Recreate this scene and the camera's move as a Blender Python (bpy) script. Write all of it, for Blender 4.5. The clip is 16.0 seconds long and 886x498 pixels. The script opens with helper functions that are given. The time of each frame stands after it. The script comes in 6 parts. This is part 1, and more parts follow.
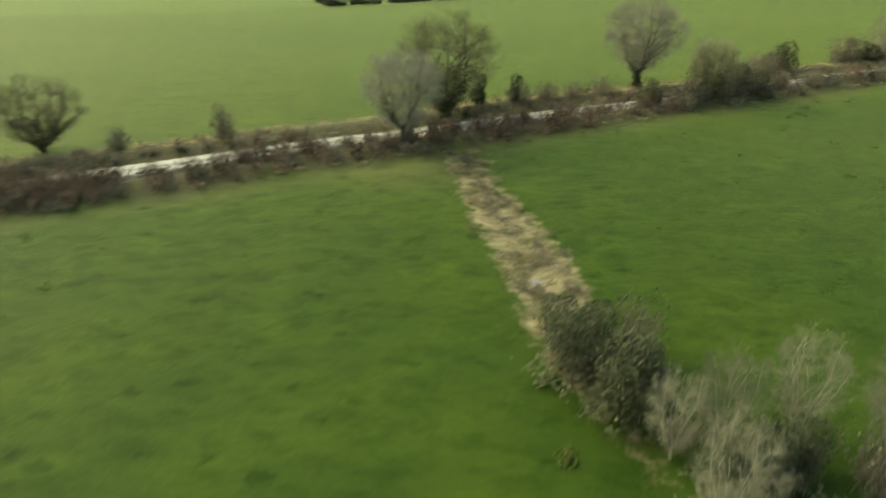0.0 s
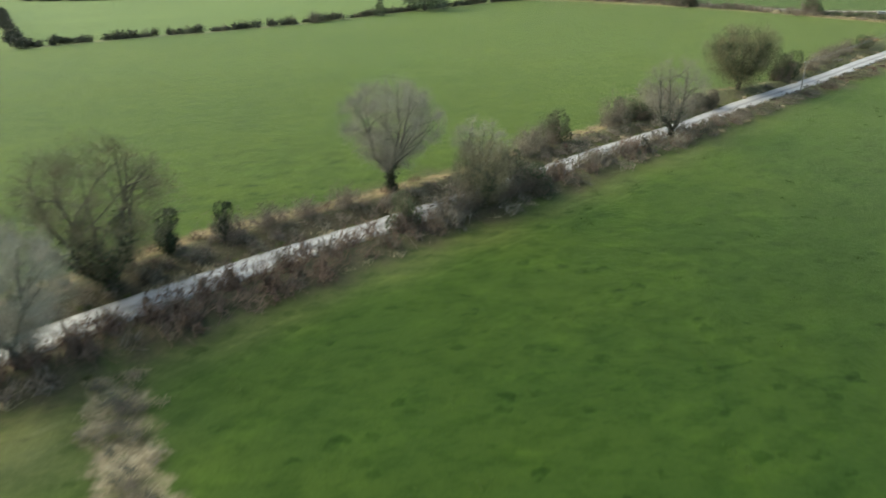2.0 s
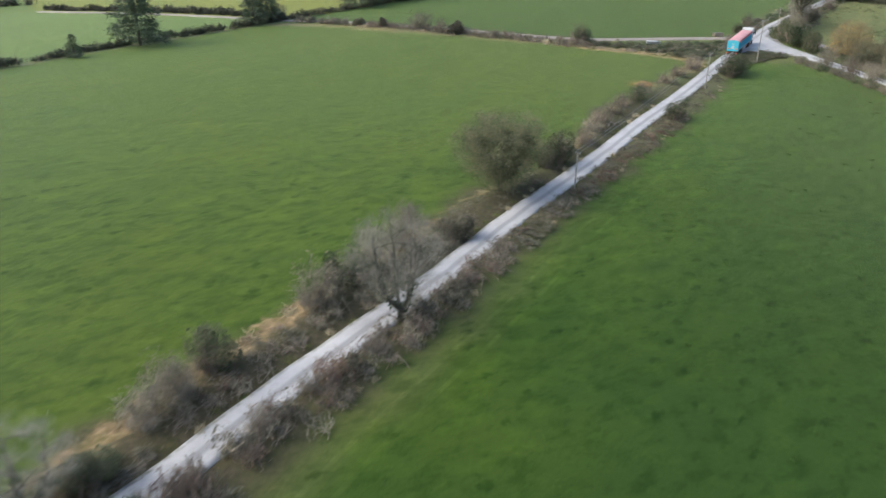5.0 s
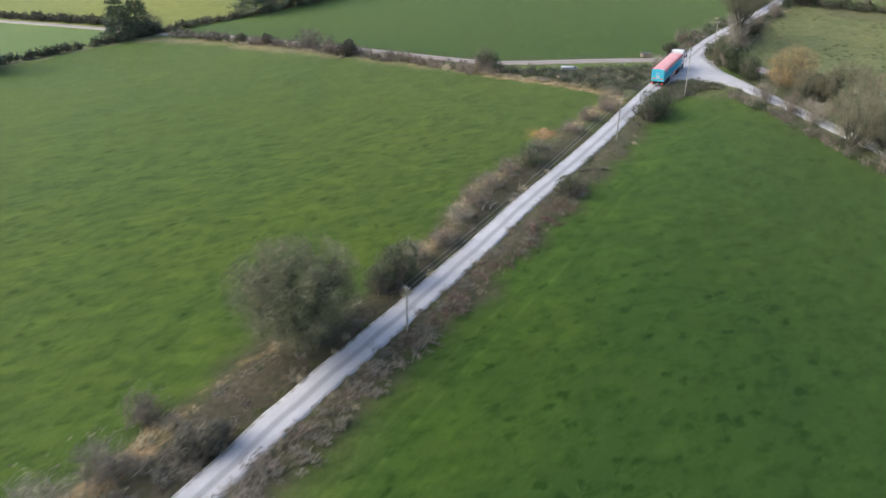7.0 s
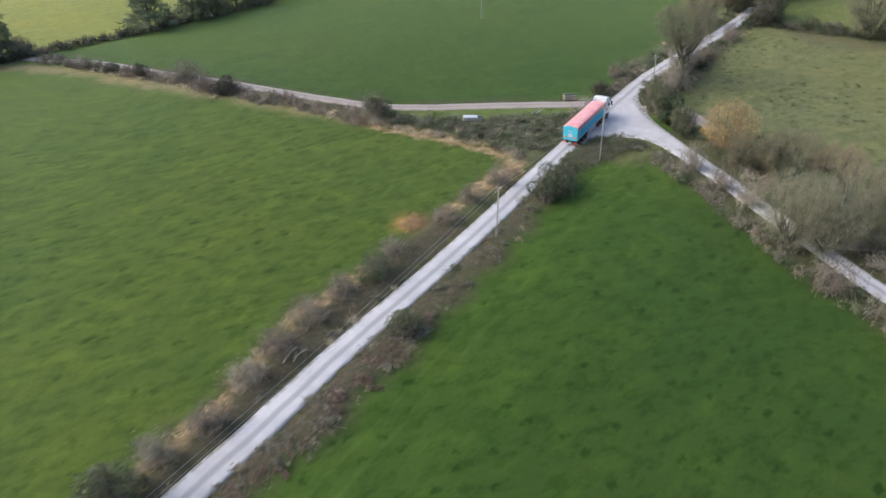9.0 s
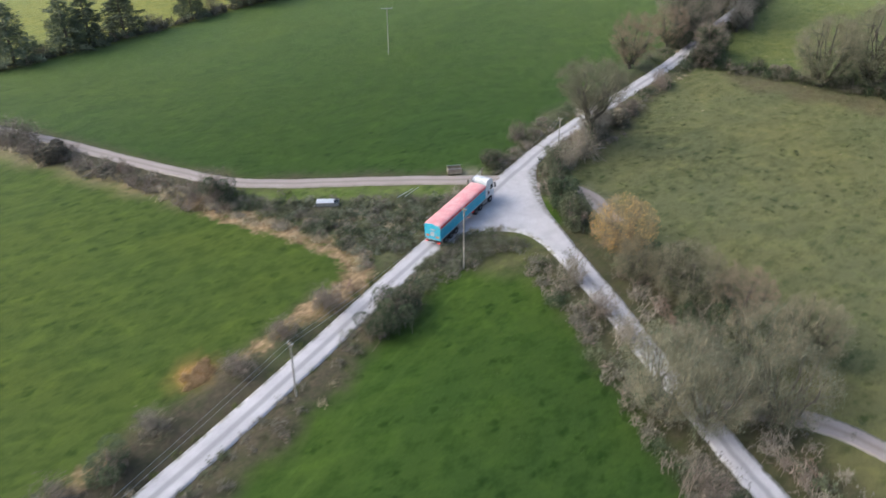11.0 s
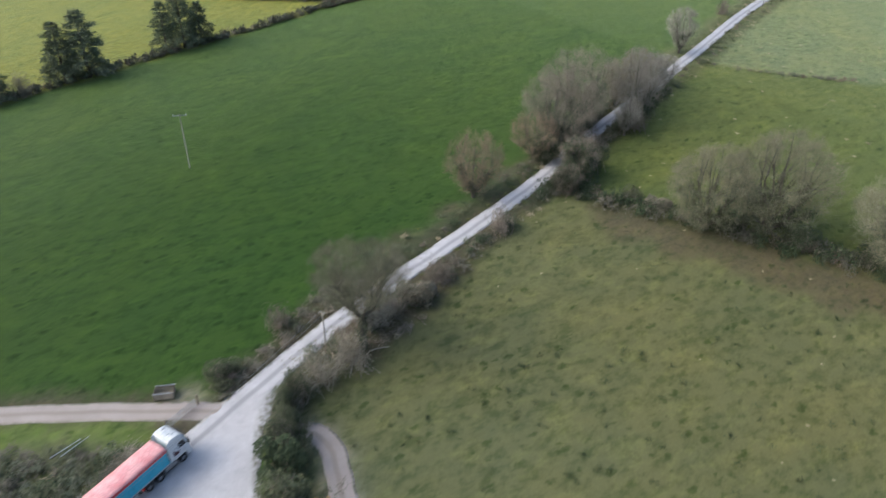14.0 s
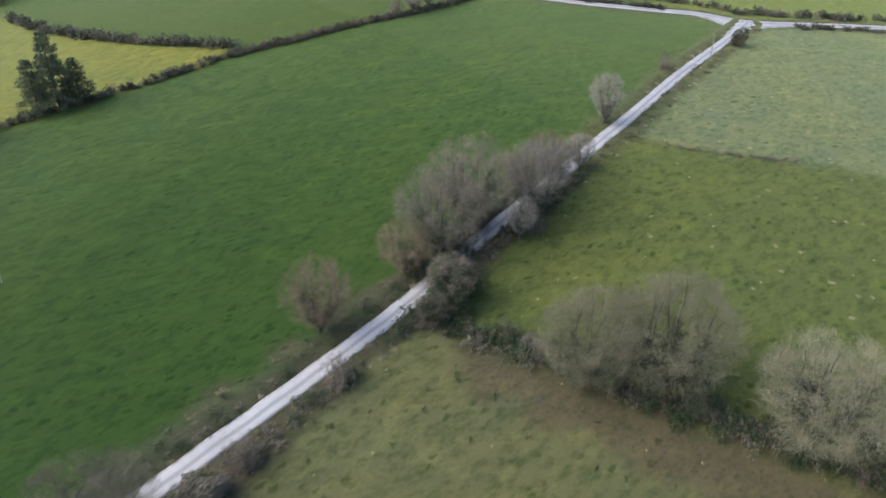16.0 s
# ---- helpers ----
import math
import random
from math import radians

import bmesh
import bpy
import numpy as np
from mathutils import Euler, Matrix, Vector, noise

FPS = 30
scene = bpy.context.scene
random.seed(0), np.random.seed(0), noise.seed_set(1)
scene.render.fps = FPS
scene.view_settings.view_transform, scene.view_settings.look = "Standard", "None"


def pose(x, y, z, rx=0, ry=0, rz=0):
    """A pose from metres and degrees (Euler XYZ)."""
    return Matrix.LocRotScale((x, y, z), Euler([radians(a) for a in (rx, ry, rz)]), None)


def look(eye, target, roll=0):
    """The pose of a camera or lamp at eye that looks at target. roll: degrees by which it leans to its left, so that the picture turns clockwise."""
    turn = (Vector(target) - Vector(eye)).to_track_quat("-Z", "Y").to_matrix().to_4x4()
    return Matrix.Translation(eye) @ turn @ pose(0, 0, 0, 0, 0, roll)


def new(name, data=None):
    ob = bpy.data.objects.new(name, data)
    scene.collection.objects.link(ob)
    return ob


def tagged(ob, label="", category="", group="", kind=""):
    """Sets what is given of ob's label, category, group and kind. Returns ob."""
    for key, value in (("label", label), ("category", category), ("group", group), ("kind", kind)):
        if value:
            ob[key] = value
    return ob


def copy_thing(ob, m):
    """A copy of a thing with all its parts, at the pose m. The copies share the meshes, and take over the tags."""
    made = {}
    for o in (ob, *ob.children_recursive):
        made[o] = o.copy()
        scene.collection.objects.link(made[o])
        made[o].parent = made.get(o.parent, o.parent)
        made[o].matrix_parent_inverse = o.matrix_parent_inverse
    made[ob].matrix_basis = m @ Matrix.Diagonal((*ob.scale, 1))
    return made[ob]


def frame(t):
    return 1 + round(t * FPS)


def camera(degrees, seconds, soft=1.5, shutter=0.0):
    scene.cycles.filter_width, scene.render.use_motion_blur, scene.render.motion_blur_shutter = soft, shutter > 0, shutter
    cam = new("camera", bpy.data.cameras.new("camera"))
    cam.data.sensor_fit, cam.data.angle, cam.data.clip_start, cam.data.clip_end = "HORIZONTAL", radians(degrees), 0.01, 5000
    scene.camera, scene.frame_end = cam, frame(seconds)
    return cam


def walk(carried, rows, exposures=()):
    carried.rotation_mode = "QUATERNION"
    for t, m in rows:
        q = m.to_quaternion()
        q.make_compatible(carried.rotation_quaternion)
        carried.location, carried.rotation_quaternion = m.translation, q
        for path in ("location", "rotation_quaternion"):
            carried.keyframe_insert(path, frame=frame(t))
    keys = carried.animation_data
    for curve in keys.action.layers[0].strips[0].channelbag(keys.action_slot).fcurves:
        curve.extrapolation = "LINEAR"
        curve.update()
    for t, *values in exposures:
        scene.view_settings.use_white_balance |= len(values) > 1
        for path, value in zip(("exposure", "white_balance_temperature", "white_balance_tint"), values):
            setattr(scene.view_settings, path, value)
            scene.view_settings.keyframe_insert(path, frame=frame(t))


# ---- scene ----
cam = camera(67.2, 16.0, soft=1.35, shutter=0.5)
SCALE = 1.1236  # metres to one unit of the plan: the lorry is 2.5 m wide
METRES, EYE, TILT, LEAN, TURN = 240.0 * SCALE, 20.0 * SCALE, -23.0, 0.0, 0.0
ROWS = [
    (0.0, 0.0, 0.0, 0.0, 0.0, 0.0, 0.0),
    (0.5, 0.0089, 0.0217, 0.0163, -4.96, -0.06, 2.06),
    (1.0, 0.0173, 0.0405, 0.0305, -9.13, -0.27, 3.78),
    (1.5, 0.0273, 0.0598, 0.0456, -13.24, -0.62, 5.59),
    (2.0, 0.0391, 0.08, 0.061, -16.79, -0.95, 7.01),
    (2.5, 0.0516, 0.0969, 0.0741, -19.35, -1.26, 8.02),
    (3.0, 0.0687, 0.1146, 0.0885, -21.99, -1.62, 9.11),
    (3.5, 0.0871, 0.1301, 0.1017, -24.59, -2.08, 10.05),
    (4.0, 0.1068, 0.1436, 0.1136, -27.0, -2.9, 10.93),
    (4.5, 0.1299, 0.1568, 0.1257, -29.61, -3.84, 11.89),
    (5.0, 0.1532, 0.1674, 0.1369, -32.11, -4.81, 12.81),
    (7.5, 0.301, 0.2076, 0.1922, -34.63, -8.05, 13.74),
    (8.0, 0.3295, 0.2125, 0.2013, -34.63, -8.52, 13.74),
    (8.5, 0.3624, 0.2176, 0.2116, -34.66, -9.09, 13.74),
    (11.0, 0.5172, 0.2366, 0.2572, -35.03, -11.01, 13.57),
    (11.5, 0.5491, 0.2398, 0.2666, -35.05, -11.04, 13.56),
    (12.0, 0.5792, 0.2427, 0.2757, -35.07, -11.11, 13.51),
    (12.5, 0.6139, 0.2462, 0.2859, -35.05, -11.19, 13.5),
    (13.0, 0.6443, 0.2494, 0.2943, -35.04, -11.24, 13.53),
    (13.5, 0.6765, 0.2526, 0.3037, -35.06, -11.2, 13.49),
    (14.0, 0.7108, 0.2563, 0.3142, -35.12, -11.17, 13.45),
    (14.5, 0.7407, 0.2591, 0.3237, -35.16, -11.2, 13.43),
    (15.0, 0.7751, 0.2623, 0.3343, -35.18, -11.15, 13.39),
    (15.5, 0.8075, 0.2654, 0.3446, -35.24, -11.16, 13.29),
    (16.0, 0.8374, 0.2686, 0.3558, -35.29, -11.22, 13.25),
]
walk(cam, [(t, pose(0, 0, EYE, TILT, LEAN, TURN) @ pose(METRES * x, METRES * y, METRES * z, 90 + pitch, roll, yaw)) for t, x, y, z, yaw, pitch, roll in ROWS],
     exposures=[(0.0, 0.6, 8900, -22), (1.5, 0.63, 7050, -12), (3.0, 0.68, 6060, -3), (5.0, 0.67, 5900, 3), (8.0, 0.66, 5800, 8), (11.0, 0.67, 5830, 9), (14.0, 0.57, 5720, 6), (16.0, 0.56, 5700, 8)])

# ---- light: bright overcast winter day ----
world = bpy.data.worlds.new("sky")
scene.world = world
world.use_nodes = True
wn = world.node_tree
sky = wn.nodes.new("ShaderNodeTexSky")
sky.sky_type, sky.sun_disc = "NISHITA", False
sky.sun_elevation, sky.sun_rotation = radians(38), radians(-60)
sky.air_density, sky.dust_density, sky.ozone_density = 1.0, 6.0, 1.0
wn.links.new(sky.outputs[0], wn.nodes["Background"].inputs[0])
wn.nodes["Background"].inputs[1].default_value = 0.15
sun = new("sun", bpy.data.lights.new("sun", "SUN"))
sun.data.energy, sun.data.angle, sun.data.color = 0.55, radians(50), (1.0, 0.96, 0.9)
sun.matrix_basis = look((-60, 60, 80), (0, 0, 0))

# ---- materials ----
def nodes_of(name):
    m = bpy.data.materials.new(name)
    m.use_nodes = True
    nt = m.node_tree
    return m, nt, nt.nodes["Principled BSDF"]


def add(nt, kind, **values):
    n = nt.nodes.new(kind)
    for key, v in values.items():
        if key in n.inputs:
            n.inputs[key].default_value = v
    return n


def coords(nt, which="Object", scale=(1, 1, 1), turn=0.0):
    tc = nt.nodes.new("ShaderNodeTexCoord")
    mp = nt.nodes.new("ShaderNodeMapping")
    mp.inputs["Scale"].default_value = scale
    mp.inputs["Rotation"].default_value = (0, 0, turn)
    nt.links.new(tc.outputs[which], mp.inputs["Vector"])
    return mp.outputs[0]


def noise_of(nt, vec, scale, detail=4.0, rough=0.55, lo=0.35, hi=0.65):
    n = add(nt, "ShaderNodeTexNoise", Scale=scale, Detail=detail, Roughness=rough)
    nt.links.new(vec, n.inputs["Vector"])
    r = nt.nodes.new("ShaderNodeMapRange")
    r.inputs["From Min"].default_value, r.inputs["From Max"].default_value = lo, hi
    nt.links.new(n.outputs["Fac"], r.inputs["Value"])
    return r.outputs[0]


def mixed(nt, fac, a, b, mode="MIX"):
    n = nt.nodes.new("ShaderNodeMix")
    n.data_type, n.blend_type = "RGBA", mode
    for i, v in ((0, fac), (6, a), (7, b)):
        if isinstance(v, (float, int)):
            n.inputs[i].default_value = v
        elif isinstance(v, tuple):
            n.inputs[i].default_value = (*v[:3], 1)
        else:
            nt.links.new(v, n.inputs[i])
    return n.outputs[2]


def bumped(nt, bsdf, height, strength, distance):
    b = add(nt, "ShaderNodeBump", Strength=strength, Distance=distance)
    nt.links.new(height, b.inputs["Height"])
    nt.links.new(b.outputs[0], bsdf.inputs["Normal"])


def surface(name, base, worn, scale=2.0, rough=0.7, metal=0.0, fine=12.0, bump=0.0, vary=0.25):
    """A plain surface with two scales of wear and a little change from object to object."""
    m, nt, b = nodes_of(name)
    v = coords(nt)
    big = noise_of(nt, v, scale, 5.0)
    small = noise_of(nt, v, fine, 3.0)
    col = mixed(nt, big, base, worn)
    dark = mixed(nt, 0.5, col, (0.5, 0.5, 0.5), "MULTIPLY")
    col = mixed(nt, small, dark, col)
    if vary:
        info = nt.nodes.new("ShaderNodeObjectInfo")
        hsv = nt.nodes.new("ShaderNodeHueSaturation")
        r = nt.nodes.new("ShaderNodeMapRange")
        r.inputs["To Min"].default_value, r.inputs["To Max"].default_value = 1 - vary, 1 + vary
        nt.links.new(info.outputs["Random"], r.inputs["Value"])
        nt.links.new(r.outputs[0], hsv.inputs["Value"])
        nt.links.new(col, hsv.inputs["Color"])
        col = hsv.outputs[0]
    nt.links.new(col, b.inputs["Base Color"])
    b.inputs["Roughness"].default_value, b.inputs["Metallic"].default_value = rough, metal
    if bump:
        bumped(nt, b, small, 0.6, bump)
    return m


def foliage(name, a, b_, through_=0.0, vary=0.25, rough=0.75):
    """Leaves and twigs: the colour changes from leaf to leaf and from plant to plant."""
    m, nt, b = nodes_of(name)
    geo = nt.nodes.new("ShaderNodeNewGeometry")
    col = mixed(nt, geo.outputs["Random Per Island"], a, b_)
    big = noise_of(nt, coords(nt), 0.8, 2.0)
    col = mixed(nt, big, col, mixed(nt, 1.0, col, (0.72, 0.74, 0.7), "MULTIPLY"))
    info = nt.nodes.new("ShaderNodeObjectInfo")
    hsv = nt.nodes.new("ShaderNodeHueSaturation")
    r = nt.nodes.new("ShaderNodeMapRange")
    r.inputs["To Min"].default_value, r.inputs["To Max"].default_value = 1 - vary, 1 + vary
    nt.links.new(info.outputs["Random"], r.inputs["Value"])
    nt.links.new(r.outputs[0], hsv.inputs["Value"])
    nt.links.new(col, hsv.inputs["Color"])
    nt.links.new(hsv.outputs[0], b.inputs["Base Color"])
    b.inputs["Roughness"].default_value = rough
    b.inputs["Specular IOR Level"].default_value = 0.2
    return m


def ground_material():
    """Ground cover: its colour lies on the sheet, broken up by tufts, patches and fine relief."""
    m, nt, b = nodes_of("ground_cover")
    at = nt.nodes.new("ShaderNodeAttribute")
    at.attribute_name = "cover"
    v = coords(nt)
    va = coords(nt, scale=(0.75, 1.25, 1.0), turn=radians(25))
    broad = noise_of(nt, v, 0.035, 5.0, 0.6, 0.35, 0.68)
    patch = noise_of(nt, va, 0.16, 6.0, 0.62, 0.38, 0.62)
    tuft = noise_of(nt, va, 0.6, 6.0, 0.66, 0.36, 0.54)
    fleck = noise_of(nt, v, 2.2, 5.0, 0.7, 0.36, 0.6)
    blade = noise_of(nt, v, 5.0, 4.0, 0.7, 0.35, 0.68)
    c = at.outputs["Color"]
    col = mixed(nt, broad, mixed(nt, 1.0, c, (0.92, 0.97, 1.01), "MULTIPLY"), mixed(nt, 1.0, c, (1.07, 1.03, 0.92), "MULTIPLY"))
    col = mixed(nt, patch, mixed(nt, 1.0, col, (0.88, 0.91, 0.89), "MULTIPLY"), mixed(nt, 1.0, col, (1.06, 1.03, 0.95), "MULTIPLY"))
    col = mixed(nt, tuft, mixed(nt, 1.0, col, (0.64, 0.72, 0.62), "MULTIPLY"), col)
    light = noise_of(nt, va, 0.33, 6.0, 0.68, 0.5, 0.68)
    col = mixed(nt, light, col, mixed(nt, 1.0, col, (1.27, 1.24, 1.12), "MULTIPLY"))
    # darker rank tufts here and there
    cell = add(nt, "ShaderNodeTexVoronoi", Scale=0.8, Randomness=1.0)
    bent = nt.nodes.new("ShaderNodeVectorMath")
    bent.operation = "MULTIPLY_ADD"
    wobble = add(nt, "ShaderNodeTexNoise", Scale=1.4, Detail=3.0)
    nt.links.new(v, wobble.inputs["Vector"])
    nt.links.new(wobble.outputs["Color"], bent.inputs[0])
    bent.inputs[1].default_value = (1.5, 1.5, 0.0)
    nt.links.new(va, bent.inputs[2])
    nt.links.new(bent.outputs[0], cell.inputs["Vector"])
    size = nt.nodes.new("ShaderNodeSeparateColor")
    nt.links.new(cell.outputs["Color"], size.inputs[0])
    near = nt.nodes.new("ShaderNodeMath")
    near.operation = "SUBTRACT"
    nt.links.new(size.outputs[0], near.inputs[0])
    near.inputs[1].default_value = 0.62
    spot = nt.nodes.new("ShaderNodeMath")
    spot.operation = "SUBTRACT"
    nt.links.new(near.outputs[0], spot.inputs[0])
    nt.links.new(cell.outputs["Distance"], spot.inputs[1])
    dab = nt.nodes.new("ShaderNodeMapRange")
    dab.inputs["From Min"].default_value, dab.inputs["From Max"].default_value = -0.16, 0.12
    nt.links.new(spot.outputs[0], dab.inputs["Value"])
    thin_out = nt.nodes.new("ShaderNodeMath")
    thin_out.operation = "MULTIPLY"
    nt.links.new(dab.outputs[0], thin_out.inputs[0])
    nt.links.new(noise_of(nt, v, 0.11, 4.0, 0.6, 0.22, 0.46), thin_out.inputs[1])
    col = mixed(nt, thin_out.outputs[0], col, mixed(nt, 1.0, col, (0.52, 0.63, 0.47), "MULTIPLY"))
    col = mixed(nt, fleck, mixed(nt, 1.0, col, (0.92, 0.94, 0.91), "MULTIPLY"), col)
    col = mixed(nt, blade, mixed(nt, 1.0, col, (0.92, 0.93, 0.9), "MULTIPLY"), mixed(nt, 1.0, col, (1.03, 1.03, 1.02), "MULTIPLY"))
    # a pair of worn wheel lines along the meadow's edge
    off = nt.nodes.new("ShaderNodeAttribute")
    off.attribute_name = "wheel"
    line = nt.nodes.new("ShaderNodeMath")
    line.operation = "COMPARE"
    both = nt.nodes.new("ShaderNodeMath")
    both.operation = "ABSOLUTE"
    nt.links.new(off.outputs["Fac"], both.inputs[0])
    nt.links.new(both.outputs[0], line.inputs[0])
    line.inputs[1].default_value, line.inputs[2].default_value = 0.9, 0.2
    fade = nt.nodes.new("ShaderNodeMath")
    fade.operation = "MULTIPLY"
    nt.links.new(line.outputs[0], fade.inputs[0])
    nt.links.new(noise_of(nt, v, 0.5, 4.0, 0.6, 0.35, 0.7), fade.inputs[1])
    col = mixed(nt, fade.outputs[0], col, mixed(nt, 1.0, col, (1.3, 1.22, 1.4), "MULTIPLY"))
    # rough ground: straw, moss and bare soil in clumps
    clump = noise_of(nt, v, 0.9, 5.0, 0.65, 0.4, 0.62)
    soil = mixed(nt, noise_of(nt, v, 2.3, 4.0, 0.6, 0.4, 0.6), (0.06, 0.048, 0.034), (0.115, 0.096, 0.062))
    wild = mixed(nt, clump, soil, col)
    col = mixed(nt, at.outputs["Alpha"], col, wild)
    # the old ditch: bleached straw, dark clumps, a ragged edge
    way = nt.nodes.new("ShaderNodeAttribute")
    way.attribute_name = "ditch"
    jag = nt.nodes.new("ShaderNodeMath")
    jag.operation = "MULTIPLY_ADD"
    nt.links.new(noise_of(nt, v, 0.8, 6.0, 0.65, 0.3, 0.7), jag.inputs[0])
    jag.inputs[1].default_value = 1.7
    nt.links.new(way.outputs["Fac"], jag.inputs[2])
    bed = nt.nodes.new("ShaderNodeMapRange")
    bed.interpolation_type = "SMOOTHSTEP"
    bed.inputs["From Min"].default_value, bed.inputs["From Max"].default_value = 2.6, 1.45
    nt.links.new(jag.outputs[0], bed.inputs["Value"])
    hay = mixed(nt, noise_of(nt, va, 1.7, 6.0, 0.7, 0.36, 0.64), (0.235, 0.19, 0.12), (0.47, 0.4, 0.275))
    hay = mixed(nt, noise_of(nt, v, 0.48, 6.0, 0.68, 0.44, 0.62), hay, (0.115, 0.1, 0.06))
    hay = mixed(nt, noise_of(nt, va, 0.42, 5.0, 0.66, 0.48, 0.68), hay, (0.16, 0.16, 0.075))
    tone = nt.nodes.new("ShaderNodeAttribute")
    tone.attribute_name = "warm"
    hay = mixed(nt, tone.outputs["Fac"], hay, mixed(nt, 1.0, hay, (0.86, 0.73, 0.62), "MULTIPLY"))
    col = mixed(nt, bed.outputs[0], col, hay)
    nt.links.new(col, b.inputs["Base Color"])
    b.inputs["Roughness"].default_value = 0.7
    b.inputs["Specular IOR Level"].default_value = 0.1
    b.inputs["Sheen Weight"].default_value = 0.42
    b.inputs["Sheen Roughness"].default_value = 0.25
    b.inputs["Sheen Tint"].default_value = (0.88, 1.0, 0.5, 1)
    h = nt.nodes.new("ShaderNodeMath")
    h.operation = "ADD"
    nt.links.new(fleck, h.inputs[0])
    nt.links.new(blade, h.inputs[1])
    bumped(nt, b, h.outputs[0], 0.3, 0.07)
    return m


def road_material(name, pale, dark, moss):
    """Worn chip-and-tar lane: pale wheel tracks, darker crown, mud and moss in blotches. The strip's u runs across it."""
    m, nt, b = nodes_of(name)
    v = coords(nt)
    at = nt.nodes.new("ShaderNodeAttribute")
    at.attribute_name = "across"
    wave = nt.nodes.new("ShaderNodeMapRange")
    wave.interpolation_type = "SMOOTHSTEP"
    ab = nt.nodes.new("ShaderNodeMath")
    ab.operation = "ABSOLUTE"
    shift = nt.nodes.new("ShaderNodeMath")
    shift.operation = "ADD"
    shift.inputs[1].default_value = 0.1
    nt.links.new(at.outputs["Fac"], shift.inputs[0])
    nt.links.new(shift.outputs[0], ab.inputs[0])
    nt.links.new(ab.outputs[0], wave.inputs["Value"])
    wave.inputs["From Min"].default_value, wave.inputs["From Max"].default_value = 0.08, 0.34
    edge = nt.nodes.new("ShaderNodeMapRange")
    edge.interpolation_type = "SMOOTHSTEP"
    nt.links.new(ab.outputs[0], edge.inputs["Value"])
    edge.inputs["From Min"].default_value, edge.inputs["From Max"].default_value = 0.8, 1.0
    blotch = noise_of(nt, v, 0.35, 6.0, 0.65, 0.35, 0.68)
    grit = noise_of(nt, v, 9.0, 4.0, 0.7, 0.3, 0.7)
    streak = noise_of(nt, v, 1.6, 5.0, 0.6, 0.4, 0.66)
    col = mixed(nt, wave.outputs[0], mixed(nt, 0.72, pale, dark), pale)
    col = mixed(nt, blotch, mixed(nt, 0.45, col, dark), col)
    col = mixed(nt, grit, mixed(nt, 1.0, col, (0.86, 0.86, 0.85), "MULTIPLY"), mixed(nt, 1.0, col, (1.08, 1.08, 1.06), "MULTIPLY"))
    e = nt.nodes.new("ShaderNodeMath")
    e.operation = "MULTIPLY"
    nt.links.new(edge.outputs[0], e.inputs[0])
    nt.links.new(streak, e.inputs[1])
    col = mixed(nt, e.outputs[0], col, moss)
    nt.links.new(col, b.inputs["Base Color"])
    b.inputs["Roughness"].default_value = 0.6
    bumped(nt, b, grit, 0.4, 0.02)
    return m


GROUND = ground_material()
TARMAC = road_material("worn_tarmac", (0.56, 0.546, 0.562), (0.265, 0.257, 0.265), (0.13, 0.125, 0.07))
GRAVEL = road_material("pink_gravel", (0.37, 0.32, 0.295), (0.24, 0.2, 0.17), (0.1, 0.11, 0.045))
BARK = surface("grey_bark", (0.085, 0.076, 0.062), (0.14, 0.126, 0.1), 1.5, 0.9, fine=9.0, bump=0.03)
BIRCH_BARK = surface("birch_bark", (0.5, 0.47, 0.4), (0.36, 0.33, 0.28), 3.0, 0.8, fine=9.0)
TWIG = foliage("grey_twigs", (0.25, 0.22, 0.175), (0.395, 0.352, 0.288))
TWIG_BROWN = foliage("brown_twigs", (0.2, 0.138, 0.11), (0.315, 0.228, 0.182))
TWIG_DUSK = foliage("dusky_twigs", (0.205, 0.17, 0.138), (0.33, 0.277, 0.23))
TWIG_UMBER = foliage("umber_twigs", (0.225, 0.168, 0.122), (0.355, 0.275, 0.2))
TWIG_PALE = foliage("pale_twigs", (0.285, 0.262, 0.226), (0.44, 0.408, 0.358))
TWIG_WHITE = foliage("whitish_twigs", (0.5, 0.47, 0.4), (0.68, 0.64, 0.56))
TWIG_LICHEN = foliage("lichened_twigs", (0.205, 0.194, 0.127), (0.335, 0.317, 0.22))
BIRCH = foliage("birch_twigs", (0.265, 0.25, 0.19), (0.405, 0.385, 0.305))
SAGE = foliage("grey_green_leaves", (0.16, 0.17, 0.112), (0.25, 0.258, 0.18))
IVY = foliage("ivy_leaves", (0.04, 0.058, 0.028), (0.085, 0.11, 0.055))
HEDGE = foliage("hedge_leaves", (0.09, 0.092, 0.066), (0.145, 0.142, 0.104))
BRAMBLE = foliage("bramble_leaves", (0.128, 0.117, 0.087), (0.19, 0.172, 0.13))
BRIAR = foliage("briar_leaves", (0.11, 0.074, 0.056), (0.175, 0.12, 0.09))
GORSE = foliage("gorse_leaves", (0.085, 0.098, 0.055), (0.15, 0.16, 0.09))
TWIG_OLIVE = foliage("olive_twigs", (0.205, 0.182, 0.118), (0.345, 0.31, 0.205))
SALLOW = foliage("sallow_twigs", (0.19, 0.182, 0.122), (0.265, 0.25, 0.175))
RUST = foliage("withered_bracken", (0.5, 0.33, 0.17), (0.66, 0.47, 0.27))
SWARD = foliage("meadow_tussocks", (0.045, 0.085, 0.016), (0.09, 0.15, 0.03))
RUSH = foliage("dark_rushes", (0.082, 0.105, 0.042), (0.12, 0.145, 0.06))
